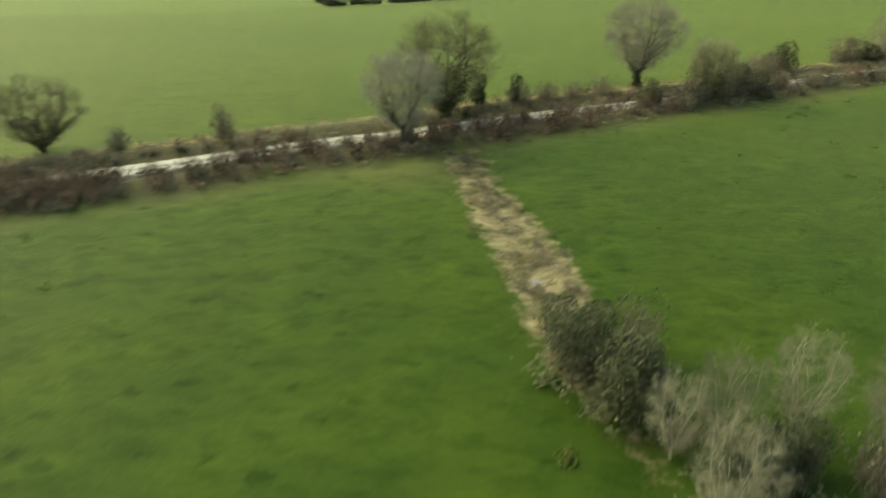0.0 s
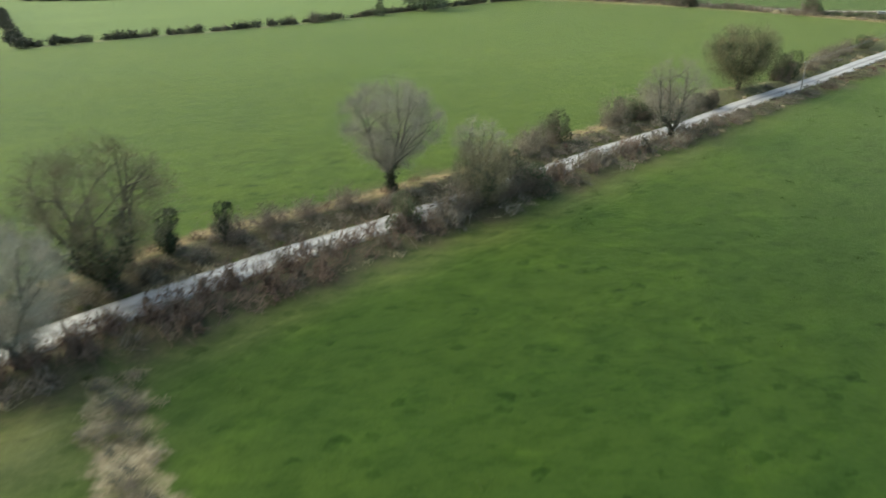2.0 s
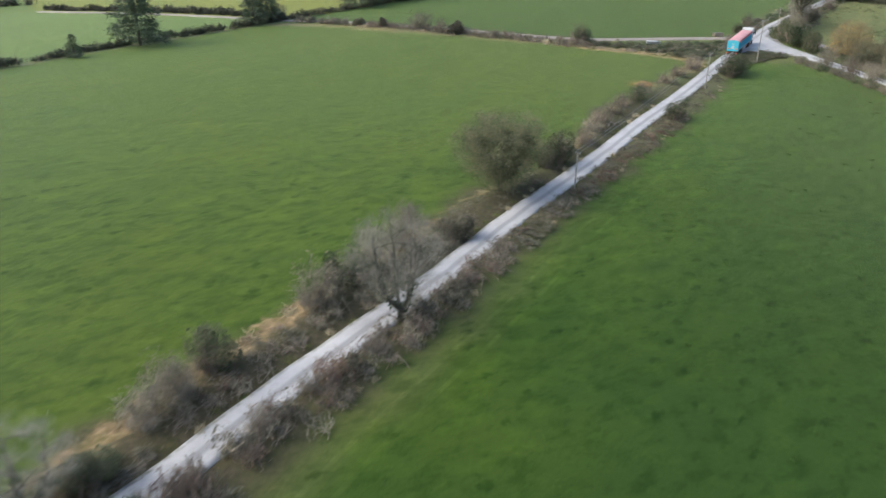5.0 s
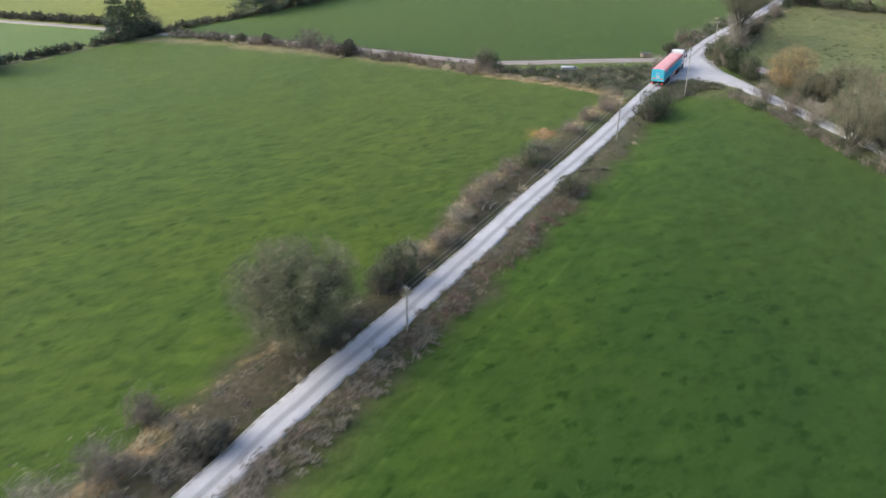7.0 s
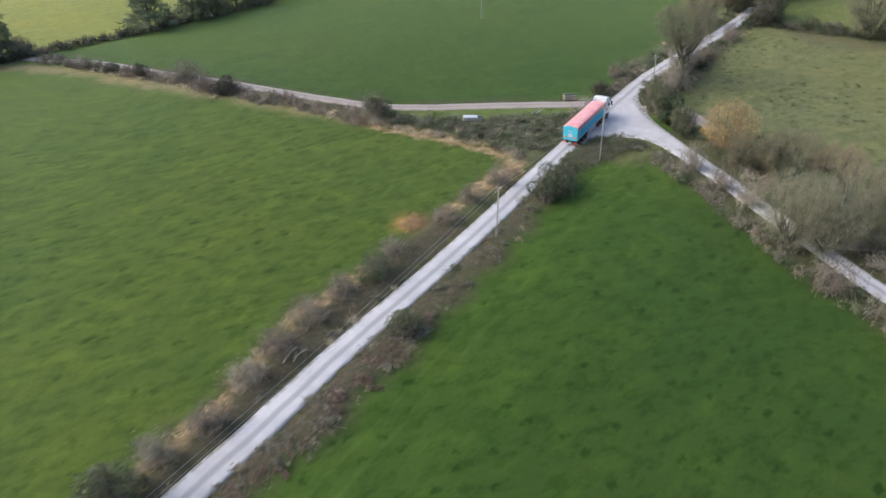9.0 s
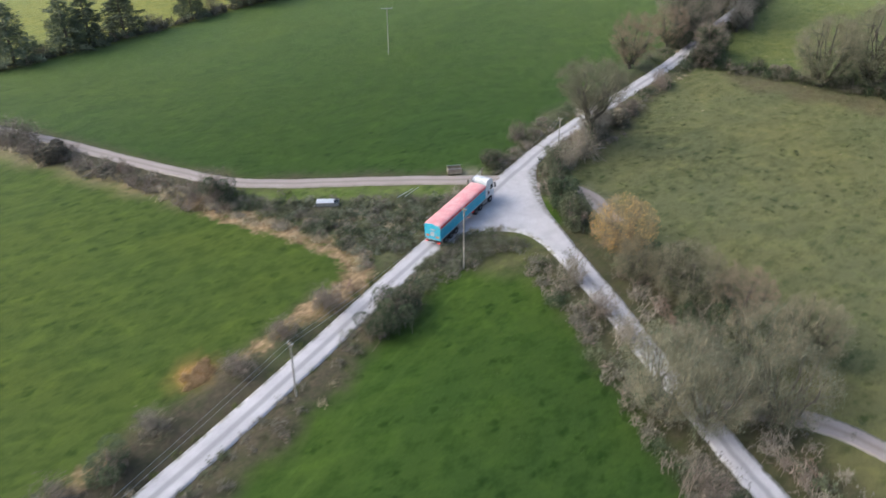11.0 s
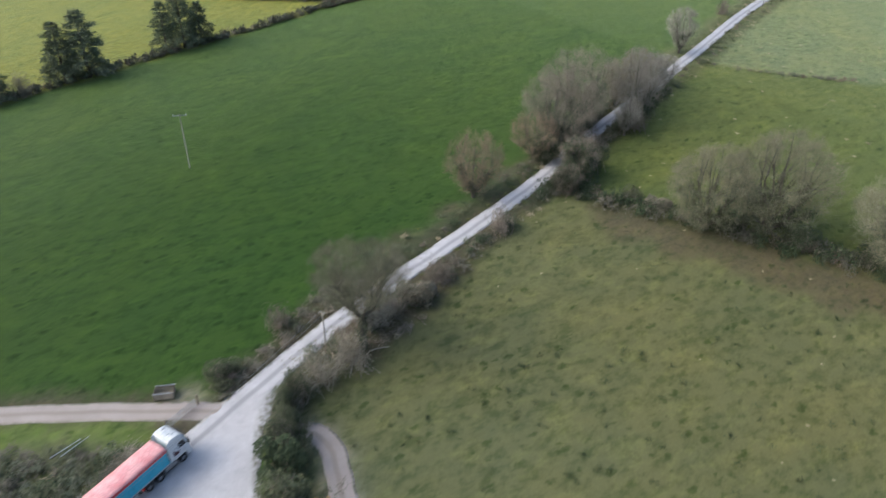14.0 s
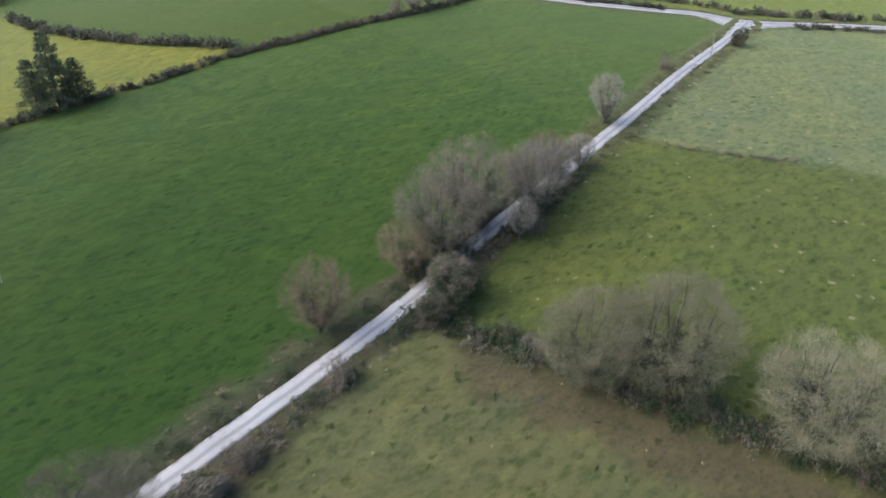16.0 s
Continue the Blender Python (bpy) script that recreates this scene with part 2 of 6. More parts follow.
GREEN_GRASS = foliage("verge_grass", (0.075, 0.1, 0.025), (0.17, 0.18, 0.06))
OLIVE = foliage("sallow_leaves", (0.15, 0.14, 0.085), (0.21, 0.195, 0.125))
RUSSET = foliage("russet_leaves", (0.46, 0.27, 0.09), (0.64, 0.41, 0.16))
STRAW = foliage("straw_grass", (0.36, 0.3, 0.19), (0.54, 0.46, 0.32))
BLOOM = foliage("gorse_bloom", (0.4, 0.27, 0.03), (0.62, 0.43, 0.06))
NEEDLE = foliage("conifer_needles", (0.115, 0.142, 0.092), (0.195, 0.222, 0.148))


# ---- land ----
def ground_z(x, y):
    """Height of the land: a long rise to the east and north that levels off far out."""
    x, y = np.asarray(x, float), np.asarray(y, float)
    x = np.where(x > 300, 300 + 60 * (1 - np.exp(-np.maximum(x - 300, 0) / 120)), x)
    x = np.where(x < -60, -60 - 60 * (1 - np.exp(np.minimum(x + 60, 0) / 60)), x)
    y = np.where(y > 280, 280 + 40 * (1 - np.exp(-np.maximum(y - 280, 0) / 40)), y)
    y = np.where(y < 0, -60 * (1 - np.exp(np.minimum(y, 0) / 60)), y)
    a, b = x / 100, y / 100 - 1
    return 6.732 + 0.267 * a + 5.524 * b + 1.52 * a * a + 2.189 * a * b - 1.694 * b * b


def smooth(points, step=2.0):
    """A smooth line through control points, sampled every step metres."""
    p = np.array(points, float)
    q = np.vstack([2 * p[0] - p[1], p, 2 * p[-1] - p[-2]])
    out = []
    for i in range(1, len(q) - 2):
        n = max(2, int(np.hypot(*(q[i + 1] - q[i])[:2]) / step))
        for k in range(n):
            t = k / n
            out.append(0.5 * (2 * q[i] + (q[i + 1] - q[i - 1]) * t + (2 * q[i - 1] - 5 * q[i] + 4 * q[i + 1] - q[i + 2]) * t * t
                              + (3 * q[i] - q[i - 1] - 3 * q[i + 1] + q[i + 2]) * t ** 3))
    return np.array(out + [p[-1]])


LANE = smooth([(-420, -130), (-200, -28), (-60, 37), (-27.5, 53.4), (-12, 61.6), (-4.3, 64.8), (2.1, 68), (11.3, 72.3), (21.7, 76.4), (41, 84.5), (50, 88.5), (68.3, 95.6),
               (80.5, 101), (94, 106.1), (107.4, 111.3), (117.5, 115.5), (135, 121.9), (149.6, 127.6), (157, 130.6), (167, 134.4), (176, 137.6), (186, 141.2),
               (199, 145.5), (211, 148.3), (220.6, 150.2), (236, 153.4), (246, 155.9), (260.3, 160.3), (274, 163.6), (307, 172.2), (340, 182.4), (372, 191.2),
               (392, 197.5)])
SIDE = smooth([(179.3, 125.6), (178.9, 124.2), (178.2, 121.5), (177, 117.8), (175.9, 114.2), (173.4, 107.4), (171, 100), (168.5, 92.3), (166.5, 84), (163, 66), (157, 40), (140, -30), (100, -200)], 0.8)
MOUTH_WEST = smooth([(159, 130.6), (164.8, 132.2), (169.3, 133.2), (172.7, 132.9), (175.4, 131.6), (177.2, 129.4), (177.6, 126.8), (177.1, 123.6)], 0.5)
MOUTH_EAST = smooth([(203, 146.2), (198, 144.6), (192.8, 142.6), (188.8, 139.3), (185.8, 135.4), (183.6, 131.6), (182, 127.4), (180.5, 123.4)], 0.5)
TRACK = smooth([(60, 345), (99.4, 261), (110, 238.5), (121.5, 222.5), (129, 207.5), (136.8, 193.5), (142, 183.2), (147.3, 173.4), (152.5, 165), (158.6, 159.4), (165.2, 154.8),
                (172, 150.1), (178.4, 145.4), (182.5, 142.3), (184.2, 141.1)])
CROSS = smooth([(372, 520), (354, 330), (352, 266), (362, 241), (377, 221), (386.5, 210), (392, 197.5), (409.4, 185), (426, 173.4), (520, 105), (760, -60)])


def across(line, x, y):
    """Signed distance to a line (left of it is plus) and how far along it."""
    x, y = np.ravel(x), np.ravel(y)
    best, off, along = np.full(x.shape, 1e9), np.zeros(x.shape), np.zeros(x.shape)
    run = np.concatenate([[0], np.cumsum(np.hypot(*np.diff(line[:, :2], axis=0).T))])
    for i in range(len(line) - 1):
        (ax, ay), (bx, by) = line[i, :2], line[i + 1, :2]
        dx, dy = bx - ax, by - ay
        ll = dx * dx + dy * dy
        t = np.clip(((x - ax) * dx + (y - ay) * dy) / ll, 0, 1)
        ex, ey = x - ax - t * dx, y - ay - t * dy
        d = ex * ex + ey * ey
        m = d < best
        best[m] = d[m]
        off[m] = (np.sqrt(d) * np.sign(dx * ey - dy * ex))[m]
        along[m] = (run[i] + t * np.sqrt(ll))[m]
    return off, along


def inside(poly, x, y):
    """Which points lie in a polygon."""
    x, y = np.ravel(x), np.ravel(y)
    hit = np.zeros(x.shape, bool)
    for (ax, ay), (bx, by) in zip(poly, poly[1:] + poly[:1]):
        m = (ay > y) != (by > y)
        with np.errstate(divide="ignore", invalid="ignore"):
            hit ^= m & (x < (bx - ax) * (y - ay) / (by - ay) + ax)
    return hit


def mesh_of(name, verts, faces, material):
    me = bpy.data.meshes.new(name)
    me.from_pydata(np.asarray(verts).tolist(), [], np.asarray(faces).tolist() if not isinstance(faces, list) else faces)
    me.materials.append(material)
    return me


# width of the rough verge north and south of the lane, by x
NORTH = ((-420, 8), (-20, 6.5), (5, 8), (20, 6.6), (40, 6.5), (60, 7), (80, 7.5), (92, 4.5), (104, 5), (115, 7.5), (124, 6.8), (134, 6.8), (152, 5), (182, 3), (195, 4.6), (205, 6), (240, 5.6), (250, 4), (300, 5), (800, 5))
SOUTH = ((-420, 7), (-20, 6.4), (2, 6), (20, 5.2), (52, 4.6), (75, 4.4), (95, 4.2), (118, 5.2), (135, 5), (150, 4.4), (166, 4.5), (192, 6), (205, 8), (221, 4.5), (245, 4.2), (300, 4.5), (800, 5))
THICKET = [(154.6, 133.4), (157.4, 135.4), (158.2, 138.6), (156.8, 144), (154.2, 149), (151.8, 154), (149.4, 159.6), (149.2, 161.4), (152, 163.8), (158, 158.2), (165, 153.4), (172, 148.6), (178.5, 143.5), (174, 139), (160, 134)]
PASTURE = [(186, 128), (189, 137), (199, 140), (221, 147), (243, 152.5), (247, 142), (254, 128), (262, 113), (290, 50), (330, -60), (360, -400), (130, -400), (142, -40), (165, 66), (172, 90), (178, 108)]
BRIGHT = [(243, 152.5), (303, 168), (311, 154), (331, 132), (420, 40), (330, -60), (290, 50), (262, 113), (254, 128), (247, 142)]
PALE = [(303, 168), (392, 194), (426, 172), (520, 104), (760, -60), (420, 40), (331, 132), (311, 154)]
DEEP = [(152, 166), (182, 144), (220, 152), (246, 157), (307, 174), (391, 199), (377, 222), (330, 281), (340, 262), (338, 258), (309, 256), (260, 259), (219, 254), (172, 247), (134, 240), (112, 240), (130, 208)]
YELLOW = [(112, 240), (134, 240), (172, 247), (219, 254), (260, 259), (265, 266), (243, 297), (232, 322), (226, 350), (190, 500), (60, 500), (60, 346), (99, 262)]
BEYOND = [(392, 199), (410, 187), (520, 107), (760, -58), (1200, 100), (1200, 500), (500, 420), (378, 223)]
WEST = [(-33, 193), (-16, 201), (12, 210), (42, 220), (61, 229), (80, 232), (112, 238), (99, 262), (60, 345), (-40, 500), (-300, 600), (-120, 320)]
# tan edge between the field and the thicket
RIM = np.array([(146.6, 163), (147.9, 159.6), (149.1, 156.7), (151.6, 152), (153.6, 148.2), (156.2, 143.1), (157.7, 137.9), (156.2, 134.6), (154, 132.9), (151.3, 132.3), (147.6, 131.8)])
FARWEST = [(-33, 193), (-120, 320), (-300, 600), (-700, 500), (-500, 100), (-120, 150)]


def ground():
    core_x, core_y = np.arange(-80, 402, 1.45), np.arange(8, 275, 1.45)
    grow = np.cumsum(2.0 * 1.12 ** np.arange(50))
    grow = grow[grow < 3500]
    xs = np.concatenate([core_x[0] - grow[::-1], core_x, core_x[-1] + grow])
    ys = np.concatenate([core_y[0] - grow[::-1], core_y, core_y[-1] + grow])
    X, Y = [a.ravel() for a in np.meshgrid(xs, ys)]
    wob = 0.9 * np.sin(X * 0.71 + 1.3 * np.sin(Y * 0.43)) + 0.7 * np.sin(Y * 0.83 + 1.7 * np.sin(X * 0.37)) + 0.5 * np.random.normal(size=X.shape).clip(-1.5, 1.5)
    off, _ = across(LANE, X, Y)
    so, sa = across(SIDE, X, Y)
    mouth = inside([tuple(p) for p in MOUTH_WEST] + [tuple(p) for p in MOUTH_EAST[::-1]], X, Y)
    to, ta = across(TRACK, X, Y)
    co, _ = across(CROSS, X, Y)
    Z = ground_z(X, Y)
    Z += 0.08 * np.sin(X * 0.053 + Y * 0.041) * np.sin(Y * 0.067 - X * 0.031)
    n, s = np.interp(X, *zip(*NORTH)), np.interp(X, *zip(*SOUTH))
    verge = (off < n + 0.6 * wob) & (off > -s + 0.5 * wob)
    side_verge = (np.abs(so - 1.0) < 6.3 + 0.6 * wob) & (Y < 128) & (Y > -100)
    track_verge = (to > -4.2 + 0.5 * wob) & (to < 1.8 + 0.3 * wob) & (ta > 150)
    cross_verge = np.abs(co) < 4.5 + 0.5 * wob
    # low banks along the lanes
    for o, w in ((off, n), (-off, s)):
        Z += 0.45 * np.exp(-((o - 0.62 * w) / (0.24 * w)) ** 2) * (np.abs(X - 182) > 14)
    flat = (np.abs(off) < 2.2) | ((np.abs(so) < 2.4) & (Y < 127)) | ((np.abs(to) < 1.9) & (X > 70)) | mouth
    Z[flat] = ground_z(X, Y)[flat] - 0.04
    col = np.tile((0.078, 0.118, 0.02), (len(X), 1))
    # south meadow darker away from the lane: lens falloff put into its colour
    deep = (np.clip((-off - 9) / 16, 0, 1) * np.clip((X - 5) / 50, 0, 1))[:, None]
    south = ((off < 0) & (X < 190))
    col[south] = ((1 - deep) * np.array((0.056, 0.097, 0.016)) + deep * np.array((0.041, 0.075, 0.015)))[south]
    # north field darker eastward, partly the same lens falloff in the colour
    east = (np.clip((X - 70) / 60, 0, 1) * (off > 0))[:, None]
    col = col * (1 - east * np.array((0.07, 0.1, 0.04)))
    jx, jy = X + 0.7 * wob, Y + 0.7 * np.roll(wob, 7)
    for poly, c in ((PASTURE, (0.136, 0.136, 0.066)), (BRIGHT, (0.125, 0.142, 0.045)), (PALE, (0.19, 0.205, 0.11)), (DEEP, (0.038, 0.074, 0.013)), (YELLOW, (0.21, 0.205, 0.042)),
                    (BEYOND, (0.17, 0.19, 0.045)), (WEST, (0.12, 0.17, 0.05)), (FARWEST, (0.11, 0.16, 0.04))):
        col[inside(poly, jx, jy)] = c
    # the deep green field pales with distance: haze put into its colour
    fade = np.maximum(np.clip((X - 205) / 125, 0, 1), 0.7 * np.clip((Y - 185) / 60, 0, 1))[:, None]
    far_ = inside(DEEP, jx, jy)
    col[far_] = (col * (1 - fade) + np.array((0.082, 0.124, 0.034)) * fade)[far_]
    # ranker, paler grass along the meadow's edge
    hem_ = (np.clip((-off - s + 0.6) / 0.8, 0, 1) * np.clip((off + s + 4.2 + 0.5 * wob) / 2.6, 0, 1) * np.clip((100 - X) / 40, 0, 1) * 0.55)[:, None]
    col = col * (1 - hem_) + np.array((0.135, 0.138, 0.06)) * hem_
    rough = np.zeros(len(X))
    wild = verge | side_verge | track_verge | cross_verge
    col[wild] = (0.082, 0.073, 0.046)
    rough[wild] = 0.85
    col[side_verge & ~verge] = (0.082, 0.082, 0.045)
    rough[side_verge & ~verge] = 0.45
    meadowy = verge & (X > 285)
    col[meadowy] = (0.115, 0.118, 0.055)
    rough[meadowy] = 0.35
    thicket = inside(THICKET, jx, jy)
    col[thicket] = (0.15, 0.155, 0.09)
    rough[thicket] = 0.25
    # dry straw bank on the field side of the lane
    bare_run = np.sin(X * 0.13) + 0.5 * np.sin(X * 0.31 + 1) - np.where((X > 15) & (X < 66), -1.2, -0.35)
    hay = np.abs(off - n + 0.75) + np.clip(0.25 - bare_run * 2.0, 0, 2.5) + np.maximum(0, np.abs(X - 58) - 94) + 0.35 * (X > 75)
    fringe = (to > -7.2 + 0.7 * wob) & (to < -3.6) & (X > 100) & (X < 152) & (Y > 160)
    col[fringe] = (0.27, 0.215, 0.125)
    rough[fringe] = 0.4
    # bright grass strip beside the track, muddy gateways
    strip_ = (to > -4.4 + 0.4 * wob) & (to < -1.0) & (X > 152) & (X < 177)
    col[strip_] = (0.125, 0.17, 0.036)
    rough[strip_] = 0.1
    lush = ((off < -1.6) & (off > -s + 0.5 * wob) & (X > 157) & (X < 178)) | ((np.hypot(X - 172.5, Y - 129) < 5.5) & (off < -1.5) & (so < -1.8)) | ((off > 1.6) & (off < 4.2 + 0.6 * wob) & (X > 140) & (X < 160))
    col[lush] = (0.105, 0.115, 0.05)
    rough[lush] = 0.3
    way = np.abs(across(np.array([(186.4, 136.6), (188.4, 134.4), (190.2, 132.8), (190.6, 130.4), (189.9, 127.8), (188.8, 125)]), X, Y)[0])
    bank = (off > 1.7) & (off < n + 0.3 * wob - 0.7) & (X > 200) & (X < 246)
    col[bank] = (0.07, 0.08, 0.042)
    rough[bank] = 0.25
    for mud in (way < 1.5 + 0.15 * wob, np.hypot(X - 181, Y - 144) < 2.2 + 0.5 * wob):
        col[mud] = (0.3, 0.265, 0.21)
        rough[mud] = 0.15
    bracken = np.hypot(X - 135.4, (Y - 130.2) * 1.4) < 1.3 + 0.4 * wob
    col[bracken] = (0.5, 0.26, 0.1)
    rough[bracken] = 0.2
    # the dry ditch that runs to the lane
    d, _ = across(np.array([(1.4, 60.5), (3.4, 49), (5.0, 43), (6.2, 36), (7.5, 26), (11, 10), (16, -20)]), X, Y)
    ditch = np.abs(d) - np.interp(Y, (24, 30, 40, 46, 52, 57), (0.1, 0.8, 1.1, 0.7, 0.4, 0.25)) + np.maximum(0, Y - 59.5) + 0.12 * np.maximum(0, 30 - Y)
    hem = np.abs(across(RIM, X, Y)[0]) - 0.55
    tan = np.minimum(hay, hem)
    warm = np.clip(3 - tan, 0, 1)
    ditch = np.minimum(ditch, tan)
    worn = np.exp(-((X + 2.5) / 5.5) ** 2 - ((Y - 55) / 4) ** 2)[:, None]
    col = col * (1 - 0.7 * worn) + np.array((0.15, 0.15, 0.075)) * 0.7 * worn
    Z -= 0.35 * np.exp(-(d / 1.4) ** 2) * (Y < 60)
    low_bank, _ = across(np.array([(-31, 194), (-16, 201), (12, 210), (42, 219.5), (61, 228), (80, 231.6), (112, 238)]), X, Y)
    foot = (np.abs(low_bank + 0.6) < 1.3 + 0.3 * wob)
    col[foot] = (0.26, 0.225, 0.15)
    rough[foot] = 0.3
    # brown hedge foot: bare soil, with the trees' shade put into its colour
    bare, _ = across(np.array([(248, 138), (252, 129), (256, 119), (260, 110), (266, 98)]), X, Y)
    bare = (np.abs(bare + 3.2) < 3.6 + 1.0 * wob)
    col[bare] = 0.35 * col[bare] + 0.65 * np.array((0.11, 0.085, 0.058))
    rough[bare] = 0.5
    cover = np.column_stack([col, rough])
    nx, ny = len(xs), len(ys)
    C = cover.reshape(ny, nx, 4)
    C[1:-1, 1:-1] = 0.4 * C[1:-1, 1:-1] + 0.15 * (C[:-2, 1:-1] + C[2:, 1:-1] + C[1:-1, :-2] + C[1:-1, 2:])
    i = (np.arange(ny - 1)[:, None] * nx + np.arange(nx - 1)).ravel()
    me = mesh_of("ground", np.column_stack([X, Y, Z]), np.column_stack([i, i + 1, i + nx + 1, i + nx]), GROUND)
    wheel = off + np.interp(X, *zip(*SOUTH)) + 3.6
    me.attributes.new("ditch", "FLOAT", "POINT").data.foreach_set("value", ditch.astype(np.float32))
    me.attributes.new("warm", "FLOAT", "POINT").data.foreach_set("value", warm.astype(np.float32))
    me.attributes.new("wheel", "FLOAT", "POINT").data.foreach_set("value", np.where(X < 172, wheel, 9).astype(np.float32))
    me.attributes.new("cover", "FLOAT_COLOR", "POINT").data.foreach_set("color", C.astype(np.float32).ravel())
    me.polygons.foreach_set("use_smooth", [True] * len(me.polygons))
    tagged(new("ground", me), "rolling green winter pasture with rough verges and hedge banks", "ground", kind="structure")


ground()


def strip(name, line, half, material, lift, label):
    """A road laid along a line; half: half its width at each x or along it."""
    pts = line[:, :2]
    d = np.gradient(pts, axis=0)
    d /= np.linalg.norm(d, axis=1)[:, None]
    nrm = np.column_stack([-d[:, 1], d[:, 0]])
    h = half(line)
    wig = 0.04 * np.sin(np.arange(len(pts)) * 1.9) + 0.03 * np.sin(np.arange(len(pts)) * 4.3)
    left, right = pts + nrm * (h + wig)[:, None], pts - nrm * (h - wig)[:, None]
    joins = (name == "road") & (pts[:, 0] > 161) & (pts[:, 0] < 200)
    return paved(name, left, right, material, lift, label, 0.0, joins)


def paved(name, left, right, material, lift, label, plain, joins=None):
    """A paved sheet between two edges, cambered, with sides that go down into the ground."""
    us = np.array([-1.0, -1, -0.75, -0.5, -0.25, 0, 0.25, 0.5, 0.75, 1, 1.0])
    n, V, U = len(left), [], []
    for k, u in enumerate(us):
        q = left * (1 + u) / 2 + right * (1 - u) / 2
        skirt = k in (0, len(us) - 1)
        if skirt:
            q = q + (q - (left + right) / 2) * 0.1
        V.append(np.column_stack([q, ground_z(q[:, 0], q[:, 1]) + (-0.15 if skirt else lift + 0.05 * (1 - u * u))]))
        U.append(np.full(n, max(abs(u), plain) if plain else u))
        if joins is not None and u < -0.5:
            U[-1][joins] = -0.5
    V, U = np.vstack(V), np.concatenate(U)
    i = (np.arange(len(us) - 1)[:, None] * n + np.arange(n - 1)).ravel()
    me = mesh_of(name, V, np.column_stack([i, i + 1, i + n + 1, i + n]), material)
    me.attributes.new("across", "FLOAT", "POINT").data.foreach_set("value", U.astype(np.float32))
    me.polygons.foreach_set("use_smooth", [True] * len(me.polygons))
    return tagged(new(name, me), label, "road", kind="structure")


def evenly(line, n):
    run = np.concatenate([[0], np.cumsum(np.hypot(*np.diff(line, axis=0).T))])
    return np.column_stack([np.interp(np.linspace(0, run[-1], n), run, line[:, k]) for k in (0, 1)])


strip("road", LANE, lambda l: 1.36 + 0.12 * np.exp(-((l[:, 0] - 188) / 9) ** 2), TARMAC, 0.12, "narrow worn grey tarmac lane between hedges")
strip("road_side", SIDE, lambda l: np.interp(l[:, 1], (0, 108, 122), (1.3, 1.35, 1.6)), TARMAC, 0.095, "narrow grey side lane between overgrown hedges")
paved("road_mouth", evenly(MOUTH_EAST, 60), evenly(MOUTH_WEST, 60), TARMAC, 0.106, "wide pale worn mouth of the side lane", 0.45)
strip("road_track", TRACK, lambda l: 1.15 + 0 * l[:, 0], GRAVEL, 0.1, "pinkish gravel farm track along the field edge")
strip("road_gateway", smooth([(186, 137.2), (188.4, 134.8), (190.2, 132.9), (190.7, 130.4), (190, 127.8), (188.6, 124)], 0.7), lambda l: 1.25 + 0 * l[:, 0], GRAVEL, 0.05, "worn muddy gateway path curving into the pasture")
strip("road_path", smooth([(172.6, 97.5), (176, 94.2), (178.6, 90.4), (180, 85.5), (181.5, 74), (183, 55), (185, 25), (190, -30), (198, -110)]), lambda l: 1.15 + 0 * l[:, 0], GRAVEL, 0.08, "stony pinkish farm path off the side lane")
paved("road_flare", evenly(smooth([(374, 193.6), (381, 197.2), (384, 203), (384.2, 211)], 0.8), 40), evenly(smooth([(375.5, 190.8), (384, 192.4), (392, 191.5), (402, 187.6)], 0.8), 40), TARMAC, 0.09, "pale flared end of the lane at the crossroad", 0.45)
strip("road_cross", CROSS, lambda l: 2.0 + 0 * l[:, 0], TARMAC, 0.1, "pale tarmac crossroad in the distance")

# ---- plants ----
RNG = np.random.default_rng(7)


def unit(v):
    return v / np.maximum(np.linalg.norm(v, axis=-1, keepdims=True), 1e-9)


def frames_of(d):
    d = unit(d)
    up = np.where(np.abs(d[:, 2:3]) > 0.9, np.array([[1.0, 0, 0]]), np.array([[0, 0, 1.0]]))
    u = unit(np.cross(d, up))
    return u, np.cross(d, u)


def tubes(p0, p1, r0, r1, n=5):
    """Tapered round limbs."""
    u, v = frames_of(p1 - p0)
    a = np.arange(n) * 2 * np.pi / n
    ring = np.cos(a)[None, :, None] * u[:, None] + np.sin(a)[None, :, None] * v[:, None]
    V = np.concatenate([p0[:, None] + ring * r0[:, None, None], p1[:, None] + ring * r1[:, None, None]], 1).reshape(-1, 3)
    k = np.arange(n)
    f = np.column_stack([k, (k + 1) % n, (k + 1) % n + n, k + n])
    F = (np.arange(len(p0)) * 2 * n)[:, None, None] + f[None]
    return V, F.reshape(-1, 4).tolist()


def spikes(p0, p1, r):
    """Thin twigs, three-sided and pointed."""
    u, v = frames_of(p1 - p0)
    a = np.arange(3) * 2 * np.pi / 3
    ring = np.cos(a)[None, :, None] * u[:, None] + np.sin(a)[None, :, None] * v[:, None]
    V = np.concatenate([p0[:, None] + ring * r[:, None, None], p1[:, None]], 1).reshape(-1, 3)
    f = np.array([(0, 1, 3), (1, 2, 3), (2, 0, 3)])
    return V, ((np.arange(len(p0)) * 4)[:, None, None] + f[None]).reshape(-1, 3).tolist()


def slivers(p0, p1, w):
    """The finest twigs, one blade each."""
    u, v = frames_of(p1 - p0)
    a = np.random.default_rng(len(p0)).uniform(0, 6.28, (len(p0), 1))
    side_ = (u * np.cos(a) + v * np.sin(a)) * w
    V = np.stack([p0 - side_, p0 + side_, p1], 1).reshape(-1, 3)
    return V, np.arange(3 * len(p0)).reshape(-1, 3).tolist()


